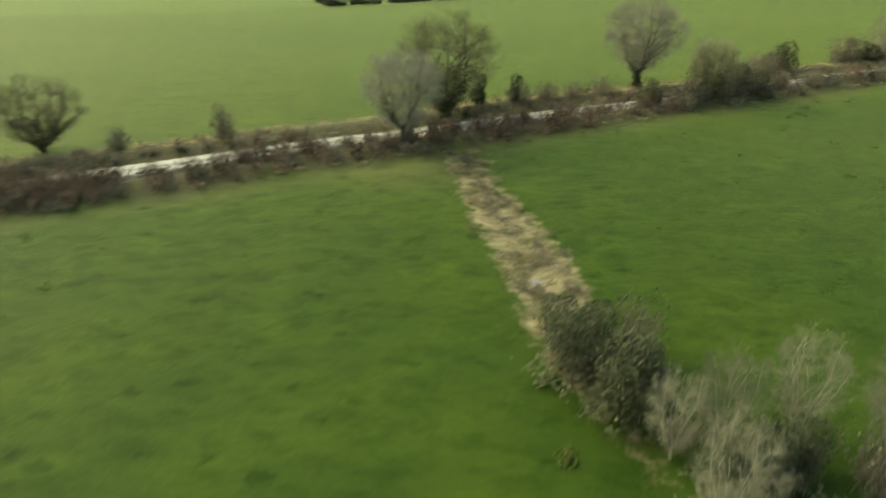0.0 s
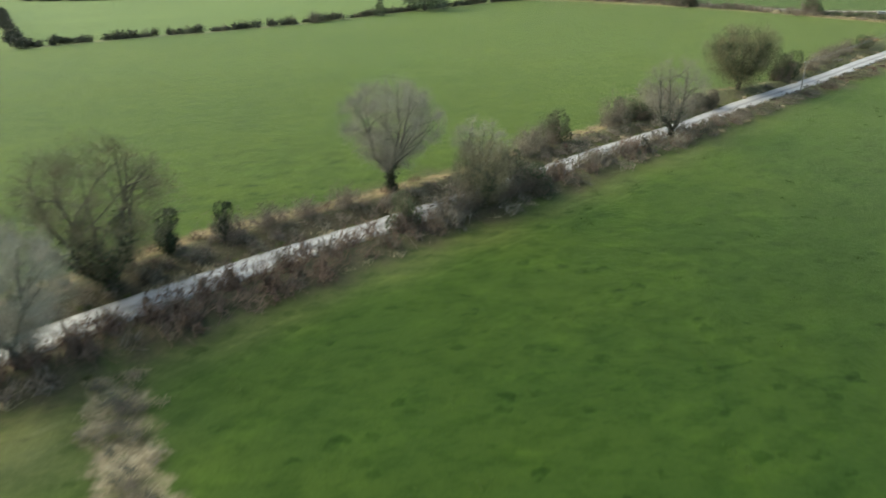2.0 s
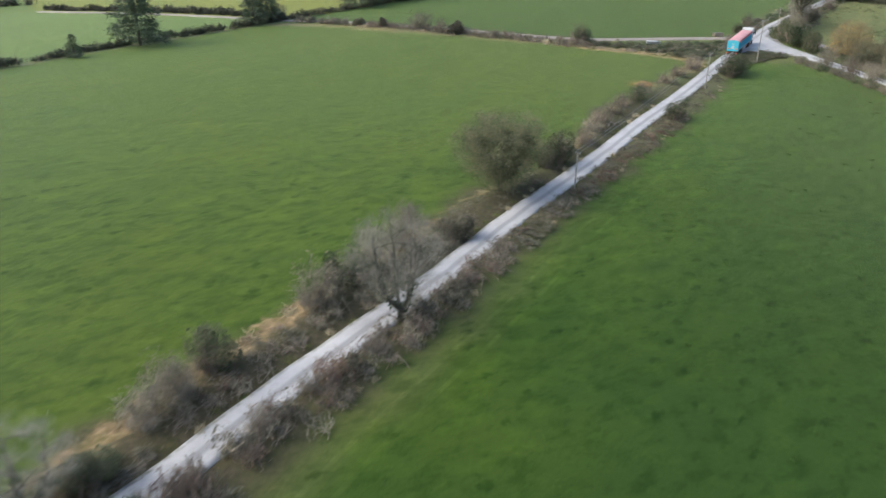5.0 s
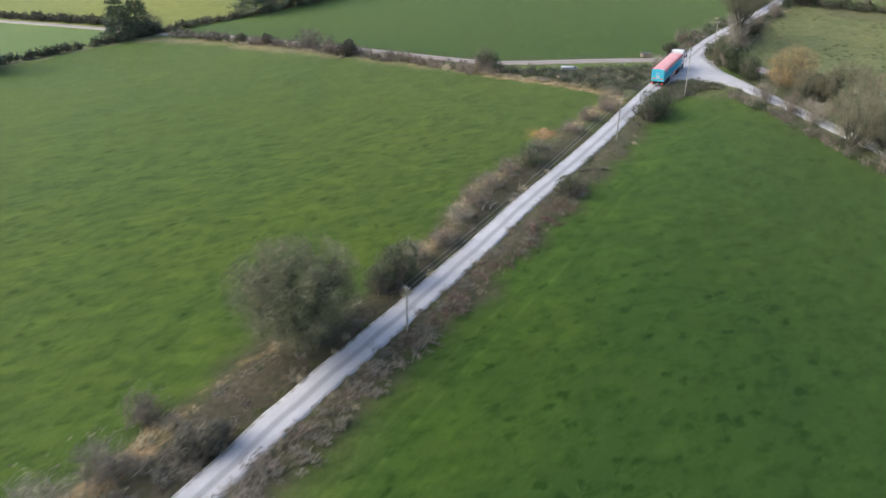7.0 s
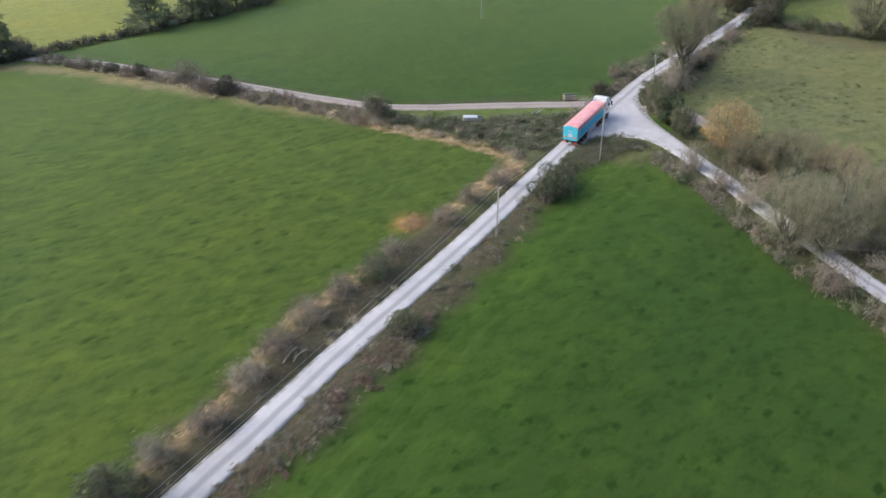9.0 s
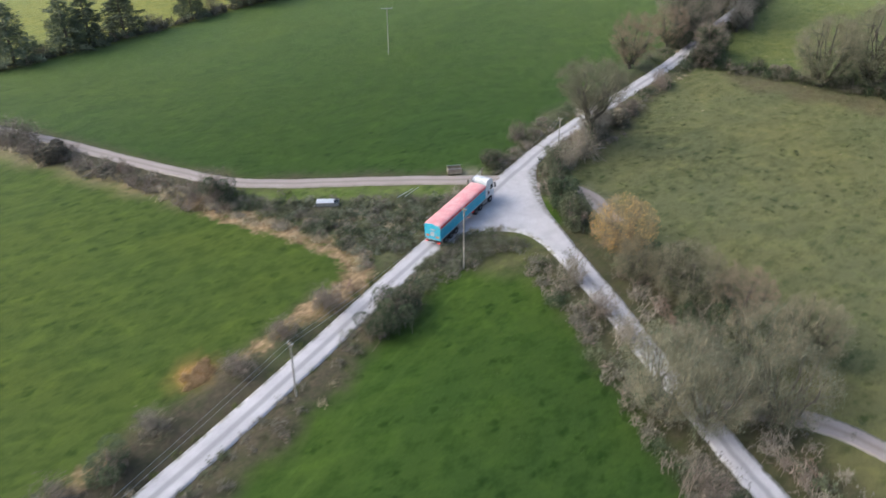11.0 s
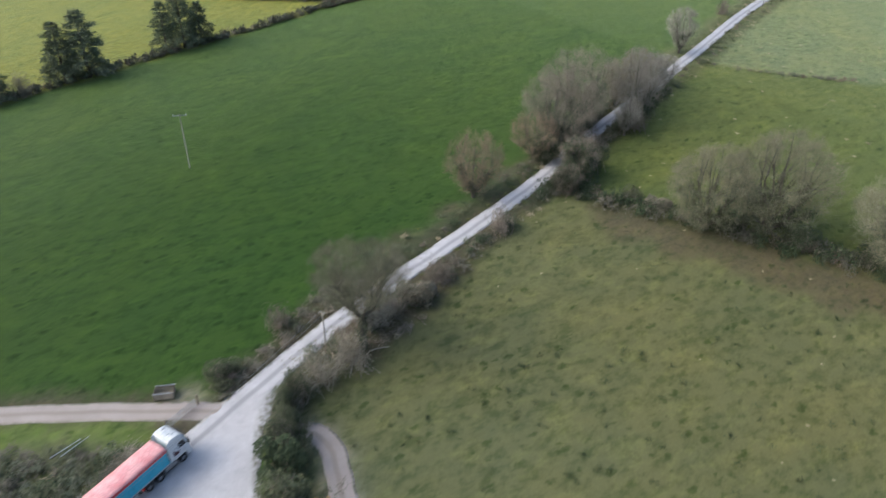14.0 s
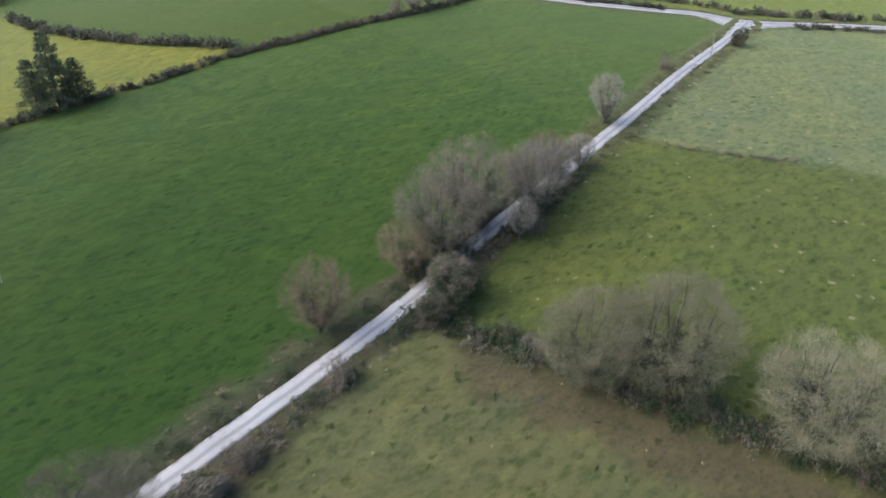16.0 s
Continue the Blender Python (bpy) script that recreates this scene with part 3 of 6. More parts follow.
def leaves(p, size, flat=0.0, rng=RNG, single=False):
    """Small leaf clumps: bent diamonds turned every way."""
    n = len(p)
    d = rng.normal(size=(n, 3))
    d[:, 2] *= 1 - flat
    u, v = frames_of(d)
    d = unit(d)
    s = (size * rng.uniform(0.6, 1.4, n))[:, None]
    if single:
        V = np.stack([p - d * s, p + d * s * 0.6 + u * s * 0.75, p + d * s * 0.6 - u * s * 0.75 + v * s * 0.3], 1).reshape(-1, 3)
        return V, np.arange(3 * n).reshape(-1, 3).tolist()
    V = np.stack([p - d * s, p + u * s * 0.5 + v * s * 0.15, p + d * s, p - u * s * 0.5 + v * s * 0.15], 1).reshape(-1, 3)
    k = np.arange(n) * 4
    F = np.concatenate([np.column_stack([k, k + 1, k + 2]), np.column_stack([k, k + 2, k + 3])])
    return V, F.tolist()


def joined(*sets):
    V, F, base = [], [], 0
    for v, f in sets:
        V.append(v)
        F += [[i + base for i in q] for q in f]
        base += len(v)
    return np.vstack(V), F


def arc(p, q, r, n):
    """A bent limb from p by way of q to r in n pieces."""
    t = np.linspace(0, 1, n + 1)[:, None]
    return (1 - t) ** 2 * p + 2 * t * (1 - t) * q + t * t * r


def branching(seed, height, spread, fork=0.2, low=0.2, limbs=26, leaders=4, girth=0.027, vase=0.5, wavy=1.0, twigs=500):
    """A broad tree that rises like a fan: trunk, leaders, limbs, and fine branches that fill a rounded crown evenly."""
    rng = np.random.default_rng(seed)
    out = []

    def run(line, r0, r1, level):
        n = len(line) - 1
        for k in range(n):
            out.append((line[k], line[k + 1], r0 + (r1 - r0) * k / n, r0 + (r1 - r0) * (k + 1) / n, level))

    mid = np.array([0, 0, (low + 1) / 2 * height])
    axes = np.array([spread / 2, spread / 2, (1 - low) / 2 * height])

    def crown(turn, ez, share):
        """A place in the crown; vase: how far its lower half draws in."""
        side_ = np.sqrt(np.maximum(0, 1 - ez * ez)) * (1 - vase * np.clip(-ez, 0, 1))
        lob = 1 + wavy * (0.06 * np.sin(3 * turn + seed) + 0.05 * np.sin(5 * turn + 4 * ez + seed) + 0.04 * np.sin(8 * turn - 6 * ez))
        return mid + np.stack([side_ * np.cos(turn), side_ * np.sin(turn), ez], -1) * axes * (share * lob)[..., None]

    base_r = height * girth
    crotch = np.array([rng.normal() * 0.012 * height, rng.normal() * 0.012 * height, fork * height])
    run(arc(np.zeros(3), crotch * 0.5 + rng.normal(size=3) * 0.01 * height, crotch, 3), base_r * 1.3, base_r * 0.95, 0)
    turn = rng.uniform(0, 6.28)
    nodes = [crotch]
    for i in range(leaders):
        a = turn + i * 6.28 / leaders + rng.normal() * 0.25
        way = np.array([math.cos(a), math.sin(a), 0])
        end = way * spread / 2 * rng.uniform(0.25, 0.62) + np.array([0, 0, height * rng.uniform(0.7, 0.9)])
        line = arc(crotch, crotch + way * spread / 2 * rng.uniform(0.3, 0.5) + np.array([0, 0, 0.12 * height]), end, 7)
        line[1:-1] += rng.normal(size=(6, 3)) * 0.012 * height
        run(line, base_r * 0.62, base_r * 0.1, 1)
        nodes += list(line[1:])
        for j in range(max(2, limbs // leaders)):
            k = rng.integers(0, 6)
            aim = a + rng.normal() * 0.85
            tip = crown(np.array(aim), np.array(min(0.85, rng.uniform(-0.5, 0.5) + 0.07 * k)), np.array(0.78))
            p = line[k] + (line[k + 1] - line[k]) * rng.uniform()
            sub = arc(p, p + unit(line[k + 1] - line[k]) * 0.4 * np.linalg.norm(tip - p), tip, 5)
            sub[1:-1] += rng.normal(size=(4, 3)) * 0.01 * height
            run(sub, base_r * (0.36 - 0.035 * k), base_r * 0.06, 2)
            nodes += list(sub[1:]) + list((sub[1:] + sub[:-1]) / 2)
    nodes = np.array(nodes)
    ends = crown(rng.uniform(0, 6.28, twigs), rng.uniform(-0.97, 0.99, twigs), rng.uniform(0.12, 1, twigs) ** 0.42)
    ends = ends[ends[:, 2] > low * height]
    gap = np.linalg.norm(ends[:, None] - nodes[None], axis=2)
    near = np.argmin(gap + 1.3 * np.maximum(0, nodes[None, :, 2] - ends[:, None, 2] + 0.2 * gap), axis=1)
    p, q = nodes[near], ends
    bend = (p + q) / 2 + rng.normal(size=p.shape) * 0.012 * spread - np.array([0, 0, 0.07]) * np.linalg.norm(q - p, axis=1)[:, None]
    P0, P1 = np.array([o[0] for o in out]), np.array([o[1] for o in out])
    R0, R1, L = np.array([o[2] for o in out]), np.array([o[3] for o in out]), np.array([o[4] for o in out])
    return P0, P1, R0, R1, L, p, bend, q, mid, axes


def root(name, label, category, group="", kind=""):
    return tagged(new(name), label, category, group, kind)


def part_mesh(name, vf, material, parent, label=""):
    ob = new(name, mesh_of(name, vf[0], vf[1], material))
    ob.parent = parent
    return tagged(ob, label)


def broad_tree(seed, height, spread, twig, label, ivy=0.0, ivy_up=0.45, fuzz=1.0, bark=None, leaf=None, leaf_n=0, girth=0.027, fork=0.2, low=0.2, leaf_size=0.2, leaders=4, limbs=26, vase=0.5, fine=0.0076, wavy=1.0):
    """A leafless or part-leaved broad tree: trunk with limbs, a crown of fine twigs, ivy where it climbs."""
    rng = np.random.default_rng(seed + 50)
    P0, P1, R0, R1, L, b0, b1, b2, mid, axes = branching(seed, height, spread, fork, low, limbs, leaders, girth, vase=vase, wavy=wavy, twigs=int(360 + 90 * fuzz))
    t = root("tree", label, "tree", "hedgerow trees")
    part_mesh("trunk", tubes(P0, P1, np.maximum(R0, 0.014), np.maximum(R1, 0.011)), bark or BARK, t)
    # fine switches along the outer part of every branch
    n = int(10 + 11 * fuzz)
    u = rng.uniform(0.12, 1.0, (len(b0) * n, 1)) ** 0.8
    c0, c1, c2 = np.repeat(b0, n, 0), np.repeat(b1, n, 0), np.repeat(b2, n, 0)
    q0 = np.where(u < 0.5, c0 + (c1 - c0) * u * 2, c1 + (c2 - c1) * (u * 2 - 1)) + rng.normal(size=c0.shape) * 0.022 * spread
    way = unit(unit(c2 - c1) * 0.75 + unit((q0 - mid) / axes) * 0.35 + rng.normal(size=q0.shape) * 0.6 + np.array([0, 0, 0.2]))
    q1 = q0 + way * (spread * 0.03 + 0.3) * rng.uniform(0.5, 1.4, (len(q0), 1))
    held = (np.linalg.norm((q1 - mid) / axes, axis=1) < 1.06 + 0.05 * rng.normal(size=len(q1))) & (q1[:, 2] > 0.1)
    part_mesh("crown", joined(spikes(b0, b1, np.full(len(b0), 0.012)), spikes(b1, b2, np.full(len(b0), 0.007)), slivers(q0[held], q1[held], fine)), twig, t)
    tips = b2
    if leaf and leaf_n:
        c = tips[rng.integers(0, len(tips), leaf_n)] + rng.normal(size=(leaf_n, 3)) * 0.04 * spread
        c = c[np.linalg.norm((c - mid) / axes, axis=1) < 1.0]
        part_mesh("foliage", leaves(c, leaf_size, rng=rng, single=True), leaf, t)
    if ivy:
        low_ = (P0[:, 2] < ivy_up * height) & (L <= 2)
        a, b = P0[low_], P1[low_]
        m = int(1700 * ivy)
        k = rng.integers(0, len(a), m)
        c = a[k] + (b[k] - a[k]) * rng.uniform(0, 1, (m, 1)) + rng.normal(size=(m, 3)) * np.array([0.26, 0.26, 0.2])
        c[:, 2] = np.maximum(c[:, 2], 0.1)
        c = c[(np.linalg.norm((c - mid) / axes, axis=1) < 0.92) | (c[:, 2] < low * height + 1.5)]
        part_mesh("ivy", leaves(c, 0.13, rng=rng, single=True), IVY, t, "dark green ivy")
    return t


def lumps(seed, n, width, height, lobes=7, shell=0.75, rng=None):
    """Points through an uneven mound of several lobes."""
    rng = rng or np.random.default_rng(seed)
    c = np.column_stack([rng.normal(size=lobes) * width * 0.22, rng.normal(size=lobes) * width * 0.22, rng.uniform(0.2, 0.72, lobes) * height])
    r = rng.uniform(0.2, 0.36, lobes) * min(width, height * 1.6)
    k = rng.integers(0, lobes, n)
    d = unit(rng.normal(size=(n, 3)))
    p = c[k] + d * (r[k] * rng.uniform(shell, 1.06, n))[:, None]
    p[:, 2] = np.abs(p[:, 2])
    s = np.array([width / 2 / np.percentile(np.abs(p[:, 0]), 98), width / 2 / np.percentile(np.abs(p[:, 1]), 98), height / np.percentile(p[:, 2], 99)])
    return p * s


def brush(seed, width, height, stems=36, twigs=13, rng=None, thick=1.0):
    """Bare thorny stems: a rounded mound of fine upright switches."""
    rng = rng or np.random.default_rng(seed)
    base = np.column_stack([rng.normal(size=(stems, 2)) * width * 0.2, np.zeros(stems)])
    a, rad = rng.uniform(0, 6.28, stems), np.sqrt(rng.uniform(0, 1, stems)) * width * 0.44
    top = np.column_stack([rad * np.cos(a), rad * np.sin(a), height * (1 - 0.6 * (rad / width * 2) ** 2) * rng.uniform(0.62, 0.95, stems)])
    mid = base * 0.6 + top * 0.4 + rng.normal(size=top.shape) * width * 0.04
    q = rng.uniform(0.15, 1, (stems, twigs, 1))
    o = np.where(q < 0.5, base[:, None] + (mid - base)[:, None] * q * 2, mid[:, None] + (top - mid)[:, None] * (q * 2 - 1)).reshape(-1, 3)
    w = unit(unit(np.repeat(top - mid, twigs, 0)) * 0.7 + rng.normal(size=o.shape) * 0.7)
    e = o + w * ((0.14 * height + 0.12) * rng.uniform(0.5, 1.4, (len(o), 1)))
    e[:, 2] = np.maximum(e[:, 2], 0.05)
    return joined(spikes(base, mid, np.full(stems, 0.03)), slivers(mid, top, 0.02 * thick), slivers(o, e, 0.0105 * thick))


def shrub(seed, width, height, leaf, label, n=1100, size=0.16, bare=None, stems=30):
    t = root("bush", label, "bush", "hedgerow bushes")
    part_mesh("branchwork", brush(seed, width * 0.95, height * (1.04 if bare else 0.9), stems=stems if bare else 16, twigs=50 if bare else 10, thick=1.05), bare or TWIG_BROWN, t)
    if n:
        part_mesh("foliage", leaves(lumps(seed, n, width, height), size, rng=np.random.default_rng(seed), single=True), leaf, t)
    return t


def conifer(seed, height, spread, label):
    """A spruce or pine: straight trunk, tiers of drooping boughs set with needles."""
    rng = np.random.default_rng(seed)
    t = root("conifer", label, "tree", "conifers of the field hedge")
    bole = (tubes(np.array([[0, 0, 0], [0, 0, height * 0.5]], float), np.array([[0, 0, height * 0.5], [0.1, 0, height * 0.97]], float),
                             np.array([height * 0.022, height * 0.015]), np.array([height * 0.015, 0.03])))
    b0, b1, pts, aim = [], [], [], []
    z = height * 0.1
    while z < height * 0.97:
        frac = (z / height - 0.1) / 0.9
        reach = spread / 2 * (1 - frac) ** 0.72 * rng.uniform(0.82, 1.18) + 0.2
        for a in rng.uniform(0, 6.28) + np.arange(6) * 1.047 + rng.normal(size=6) * 0.25:
            r = reach * rng.uniform(0.62, 1.12)
            e = np.array([math.cos(a) * r, math.sin(a) * r, z + (0.35 * frac - 0.06) * r])
            b0.append((0, 0, z))
            b1.append(e)
            m = int(16 + 36 * r)
            aim.append(np.tile((e - np.array([0, 0, z])) / r, (m, 1)))
            k = rng.uniform(0.2, 1.03, (m, 1)) ** 0.7
            pts.append(np.array([0, 0, z]) + (e - np.array([0, 0, z])) * k + rng.normal(size=(m, 3)) * np.array([0.32, 0.32, 0.24]) * (0.5 + r * 0.18))
        z += height * 0.068 * rng.uniform(0.75, 1.3)
    part_mesh("trunk", joined(bole, spikes(np.array(b0, float), np.array(b1), np.full(len(b0), 0.05))), BARK, t)
    part_mesh("foliage", slivers(np.vstack(pts), np.vstack(pts) + unit(np.vstack(aim) * 0.7 + rng.normal(size=(len(np.vstack(pts)), 3)) * 0.5 - np.array([0, 0, 0.15])) * 0.55, 0.06), NEEDLE, t)
    return t


PROTO = {}


def plant(kind, x, y, height, width, turn=None, label=""):
    """Set a plant of a kind on the land, the first as built and the rest as copies, at its own size."""
    make, h0, w0 = KINDS[kind]
    turn = RNG.uniform(0, 360) if turn is None else turn
    m = pose(x, y, float(ground_z(x, y)) - 0.08, 0, 0, turn) @ Matrix.Diagonal((width / w0, width / w0, height / h0, 1))
    if kind not in PROTO:
        PROTO[kind] = make()
        PROTO[kind].matrix_basis = m
        ob = PROTO[kind]
    else:
        k = PROTO[kind]
        ob = copy_thing(k, m @ Matrix.Diagonal((1 / k.scale[0], 1 / k.scale[1], 1 / k.scale[2], 1)))
    if label:
        ob["label"] = label
    return ob


KINDS = {
    "ash": (lambda: broad_tree(3, 11, 11, TWIG_PALE, "tall bare ash with ivy round its trunk beside the lane", ivy=1.6, ivy_up=0.26, fuzz=4.6, fork=0.24, low=0.2, leaders=4, limbs=26, vase=0.42, fine=0.0056), 11, 11),
    "ivy_ash": (lambda: broad_tree(11, 10, 10, TWIG_OLIVE, "bare tree with thick ivy on its limbs in the hedge", ivy=1.3, ivy_up=0.4, leaf=SALLOW, leaf_n=1500, leaf_size=0.06, low=0.08, fork=0.08, fuzz=3.4, leaders=5, limbs=26, vase=0.4, fine=0.0052), 10, 10),
    "white": (lambda: broad_tree(27, 9, 8, TWIG_WHITE, "whitish bare tree with fine twigs beside the lane", fuzz=4.2, low=0.1, ivy=0.2, fork=0.16, leaders=4, vase=0.4, fine=0.005), 9, 8),
    "thin": (lambda: broad_tree(23, 10, 9, TWIG_PALE, "thin grey bare tree beside the lane", fuzz=3.0, low=0.12, ivy=0.5, ivy_up=0.3, fork=0.1, leaders=4, vase=0.5, fine=0.0028), 10, 9),
    "pale": (lambda: broad_tree(21, 8.5, 6.5, TWIG_PALE, "pale grey bare tree in the roadside hedge", fuzz=1.9, ivy=0.25, ivy_up=0.4, low=0.14, fork=0.1, vase=0.5), 8.5, 6.5),
    "holly": (lambda: broad_tree(31, 10, 12, TWIG_OLIVE, "broad tree smothered in dark green ivy", ivy=4.5, ivy_up=0.66, leaf=GORSE, leaf_n=34000, leaf_size=0.068, low=0.06, fork=0.16, fuzz=2.6, leaders=6, limbs=40, vase=0.3, wavy=2.4, fine=0.008), 10, 12),
    "dome": (lambda: broad_tree(41, 12, 13, TWIG_LICHEN, "large rounded bare tree in the field hedge", fuzz=3.5, fork=0.06, low=0.0, leaders=7, limbs=42, ivy=2.4, ivy_up=0.45, vase=0.2, fine=0.0098), 12, 13),
    "beech": (lambda: broad_tree(45, 14, 16, TWIG, "spreading bare grey tree over the lane", fuzz=3.4, fork=0.1, low=0.08, ivy=2.4, ivy_up=0.5, leaders=6, limbs=42, vase=0.4, fine=0.0092), 14, 16),
    "brown": (lambda: broad_tree(51, 10, 9, TWIG_UMBER, "brown bare tree with ivy in its crown", fuzz=2.3, ivy=0.8, ivy_up=0.45, low=0.05, fork=0.1, leaders=5, vase=0.4), 10, 9),
    "sallow": (lambda: broad_tree(61, 9, 11, TWIG_OLIVE, "bushy sallow with pale olive twigs beside the side lane", fuzz=1.7, fork=0.06, low=0.0, leaf=SAGE, leaf_n=7500, leaf_size=0.08, leaders=7, limbs=40, vase=0.2), 9, 11),
    "alder": (lambda: broad_tree(66, 9, 10, TWIG_OLIVE, "bushy olive-brown tree with some ivy beside the side lane", fuzz=2.6, fork=0.08, low=0.0, ivy=1.2, ivy_up=0.4, leaf=OLIVE, leaf_n=3000, leaf_size=0.085, leaders=6, limbs=36, vase=0.25), 9, 10),
    "russet": (lambda: broad_tree(71, 8, 8, TWIG_OLIVE, "small tree with withered orange leaves by the junction", fuzz=2.0, fork=0.08, low=0.0, leaf=RUSSET, leaf_n=7500, leaf_size=0.07, leaders=5, vase=0.3), 8, 8),
    "dusky": (lambda: broad_tree(53, 8, 7, TWIG_DUSK, "dark bare tree hung with ivy beside the lane", ivy=2.6, ivy_up=0.75, fuzz=2.2, fork=0.08, low=0.0, leaders=5, vase=0.3), 8, 7),
    "round": (lambda: broad_tree(48, 13, 11, TWIG_LICHEN, "round-headed bare olive-grey tree leaning over the lane", fuzz=3.2, fork=0.32, low=0.4, leaders=4, limbs=36, ivy=0.4, ivy_up=0.3, vase=0.45), 13, 11),
    "birch": (lambda: broad_tree(81, 7, 4.5, BIRCH, "thin pale birch sapling among scrub", bark=BIRCH_BARK, girth=0.008, fuzz=0.85, fork=0.1, low=0.05, leaders=4, limbs=16, vase=0.55, fine=0.005), 7, 4.5),
    "spruce": (lambda: conifer(91, 12, 8, "dark green conifer in a field hedge"), 12, 8),
    "fir": (lambda: conifer(95, 13, 6, "narrow dark conifer in a field hedge"), 13, 6),
    "bramble": (lambda: shrub(101, 3, 1.8, BRAMBLE, "dense dark bramble bush", 3600, 0.085), 1.8, 3),
    "gorse": (lambda: shrub(111, 3, 2.6, GORSE, "dark green gorse bush", 3600, 0.07, bare=TWIG_DUSK), 2.6, 3),
    "thorn": (lambda: shrub(121, 4, 3.4, BRAMBLE, "bare brown hawthorn bush in the hedge", 700, 0.07, TWIG_DUSK, 42), 3.4, 4),
    "grey_thorn": (lambda: shrub(131, 4, 4, OLIVE, "grey leafless thorn bush in the hedge", 250, 0.09, TWIG, 42), 4, 4),
    "dark_thorn": (lambda: shrub(151, 5, 4.6, IVY, "dense dark thorn thicket hung with ivy", 4600, 0.085, TWIG_DUSK, 40), 4.6, 5),
    "bloom": (lambda: shrub(161, 2.2, 1.8, BLOOM, "small gorse bush with yellow bloom", 500, 0.07, TWIG_DUSK, 20), 1.8, 2.2),
    "ivy_stump": (lambda: shrub(141, 2.6, 3.2, IVY, "tall stump overgrown with ivy", 3400, 0.085), 3.2, 2.6),
}

# scrub at the head of the old ditch
for row in (
    ("dark_thorn", 6.5, 27.8, 3.9, 4.8), ("gorse", 8.6, 25, 4, 4), ("thorn", 9.2, 28.4, 4, 3.8), ("birch", 9.4, 22, 4.6, 3), ("gorse", 13.6, 21.2, 2.6, 3.4),
    ("birch", 11.6, 22.6, 5.2, 3.4), ("birch", 15.2, 23.4, 5.6, 3.8), ("birch", 18.8, 22.4, 5.8, 4), ("gorse", 12, 20, 3.6, 3.6),
    ("birch", 10.4, 18.6, 5.4, 3.6), ("birch", 20.6, 19.4, 5.4, 3.6), ("thorn", 17.2, 20.4, 3, 3.4),
):
    plant(*row)
# conifers and thorns of the far field hedge
for row in (
    ("bramble", 126, 208, 2.4, 3), ("bramble", 122, 213.5, 2.2, 3), ("spruce", 70.2, 226.6, 16, 12.5), ("fir", 55.2, 220.6, 5.4, 3.4),
    ("spruce", 102, 236.6, 11, 8), ("spruce", 106.5, 238.4, 11.5, 8), ("grey_thorn", 110, 239, 6, 7), ("grey_thorn", 36, 216, 3.8, 6),
    ("spruce", 138, 242, 12.5, 11.5), ("spruce", 149, 243.6, 11.5, 10.5), ("spruce", 153.5, 243.6, 12, 9), ("spruce", 161.6, 247.4, 11.5, 11),
    ("grey_thorn", 168, 246.5, 5, 7.6), ("spruce", 178.5, 249.6, 11.5, 8.5), ("grey_thorn", 184, 249.6, 5.6, 6.4), ("spruce", 193, 252.2, 13, 9),
    ("spruce", 198, 251.8, 14.5, 11.5), ("fir", 216.8, 256, 12.5, 6.4), ("spruce", 221, 256, 16.5, 9), ("spruce", 225.4, 256.2, 10, 7.6),
    ("grey_thorn", 143, 243, 4, 6), ("thorn", 310, 256.5, 6, 6), ("pale", 316, 256.8, 7, 7), ("pale", 322, 257.4, 7.6, 6),
):
    plant(*row)
# distant wood behind the fields
for row in (
    ("dark_thorn", 222, 386, 8, 13), ("dark_thorn", 233, 394, 9, 14), ("dark_thorn", 245, 400, 8.4, 13), ("dark_thorn", 257, 404, 7.6, 12),
    ("thorn", -62, 482, 10, 14), ("grey_thorn", -45, 470, 11, 14), ("spruce", -28, 459, 13, 11), ("thorn", -14, 449, 10, 13),
    ("grey_thorn", 0, 439, 11, 14), ("spruce", 13, 428, 12, 10), ("thorn", 25, 418, 9, 12), ("grey_thorn", 38, 407, 9, 11),
):
    plant(*row, label="far-off leafless tree at the edge of a wood" if "thorn" in row[0] else "")
# the lane, west stretch
for row in (
    ("ivy_ash", -36, 58.8, 7, 9), ("thorn", -21.2, 63.5, 3.8, 3), ("thorn", -29.3, 59.2, 2.6, 2.8), ("white", -3.7, 62.4, 9.4, 8.4),
    ("ivy_ash", 0.3, 70.8, 11.4, 12.6), ("ivy_stump", 4, 75.5, 3.8, 2.4), ("ivy_stump", 8.2, 77, 3.4, 1.8), ("thorn", 8.6, 76.4, 3, 4), ("thorn", 12, 78, 2.8, 4.4),
    ("thorn", 15.4, 79.2, 2.4, 4.2), ("thorn", 18.6, 80.2, 3, 4), ("ash", 24, 83.2, 11.4, 10.8), ("gorse", 22.9, 74.6, 3.4, 2.8),
    ("alder", 31, 77.8, 7, 6.4), ("thorn", 28.4, 76.6, 4.4, 4.4), ("thorn", 34, 78.8, 4.6, 5), ("dark_thorn", 36.5, 79.8, 3.4, 4.4), ("thorn", 26.4, 75.4, 3, 4), ("thin", 33.5, 85.4, 6.6, 6.6), ("gorse", 45.8, 92.6, 4.2, 3.4),
    ("thorn", 42.6, 92.4, 3, 4), ("gorse", 36.6, 86, 2.6, 3.4), ("grey_thorn", 43, 90, 4.4, 3.4), ("grey_thorn", 40.5, 89.6, 3.4, 5),
):
    plant(*row)
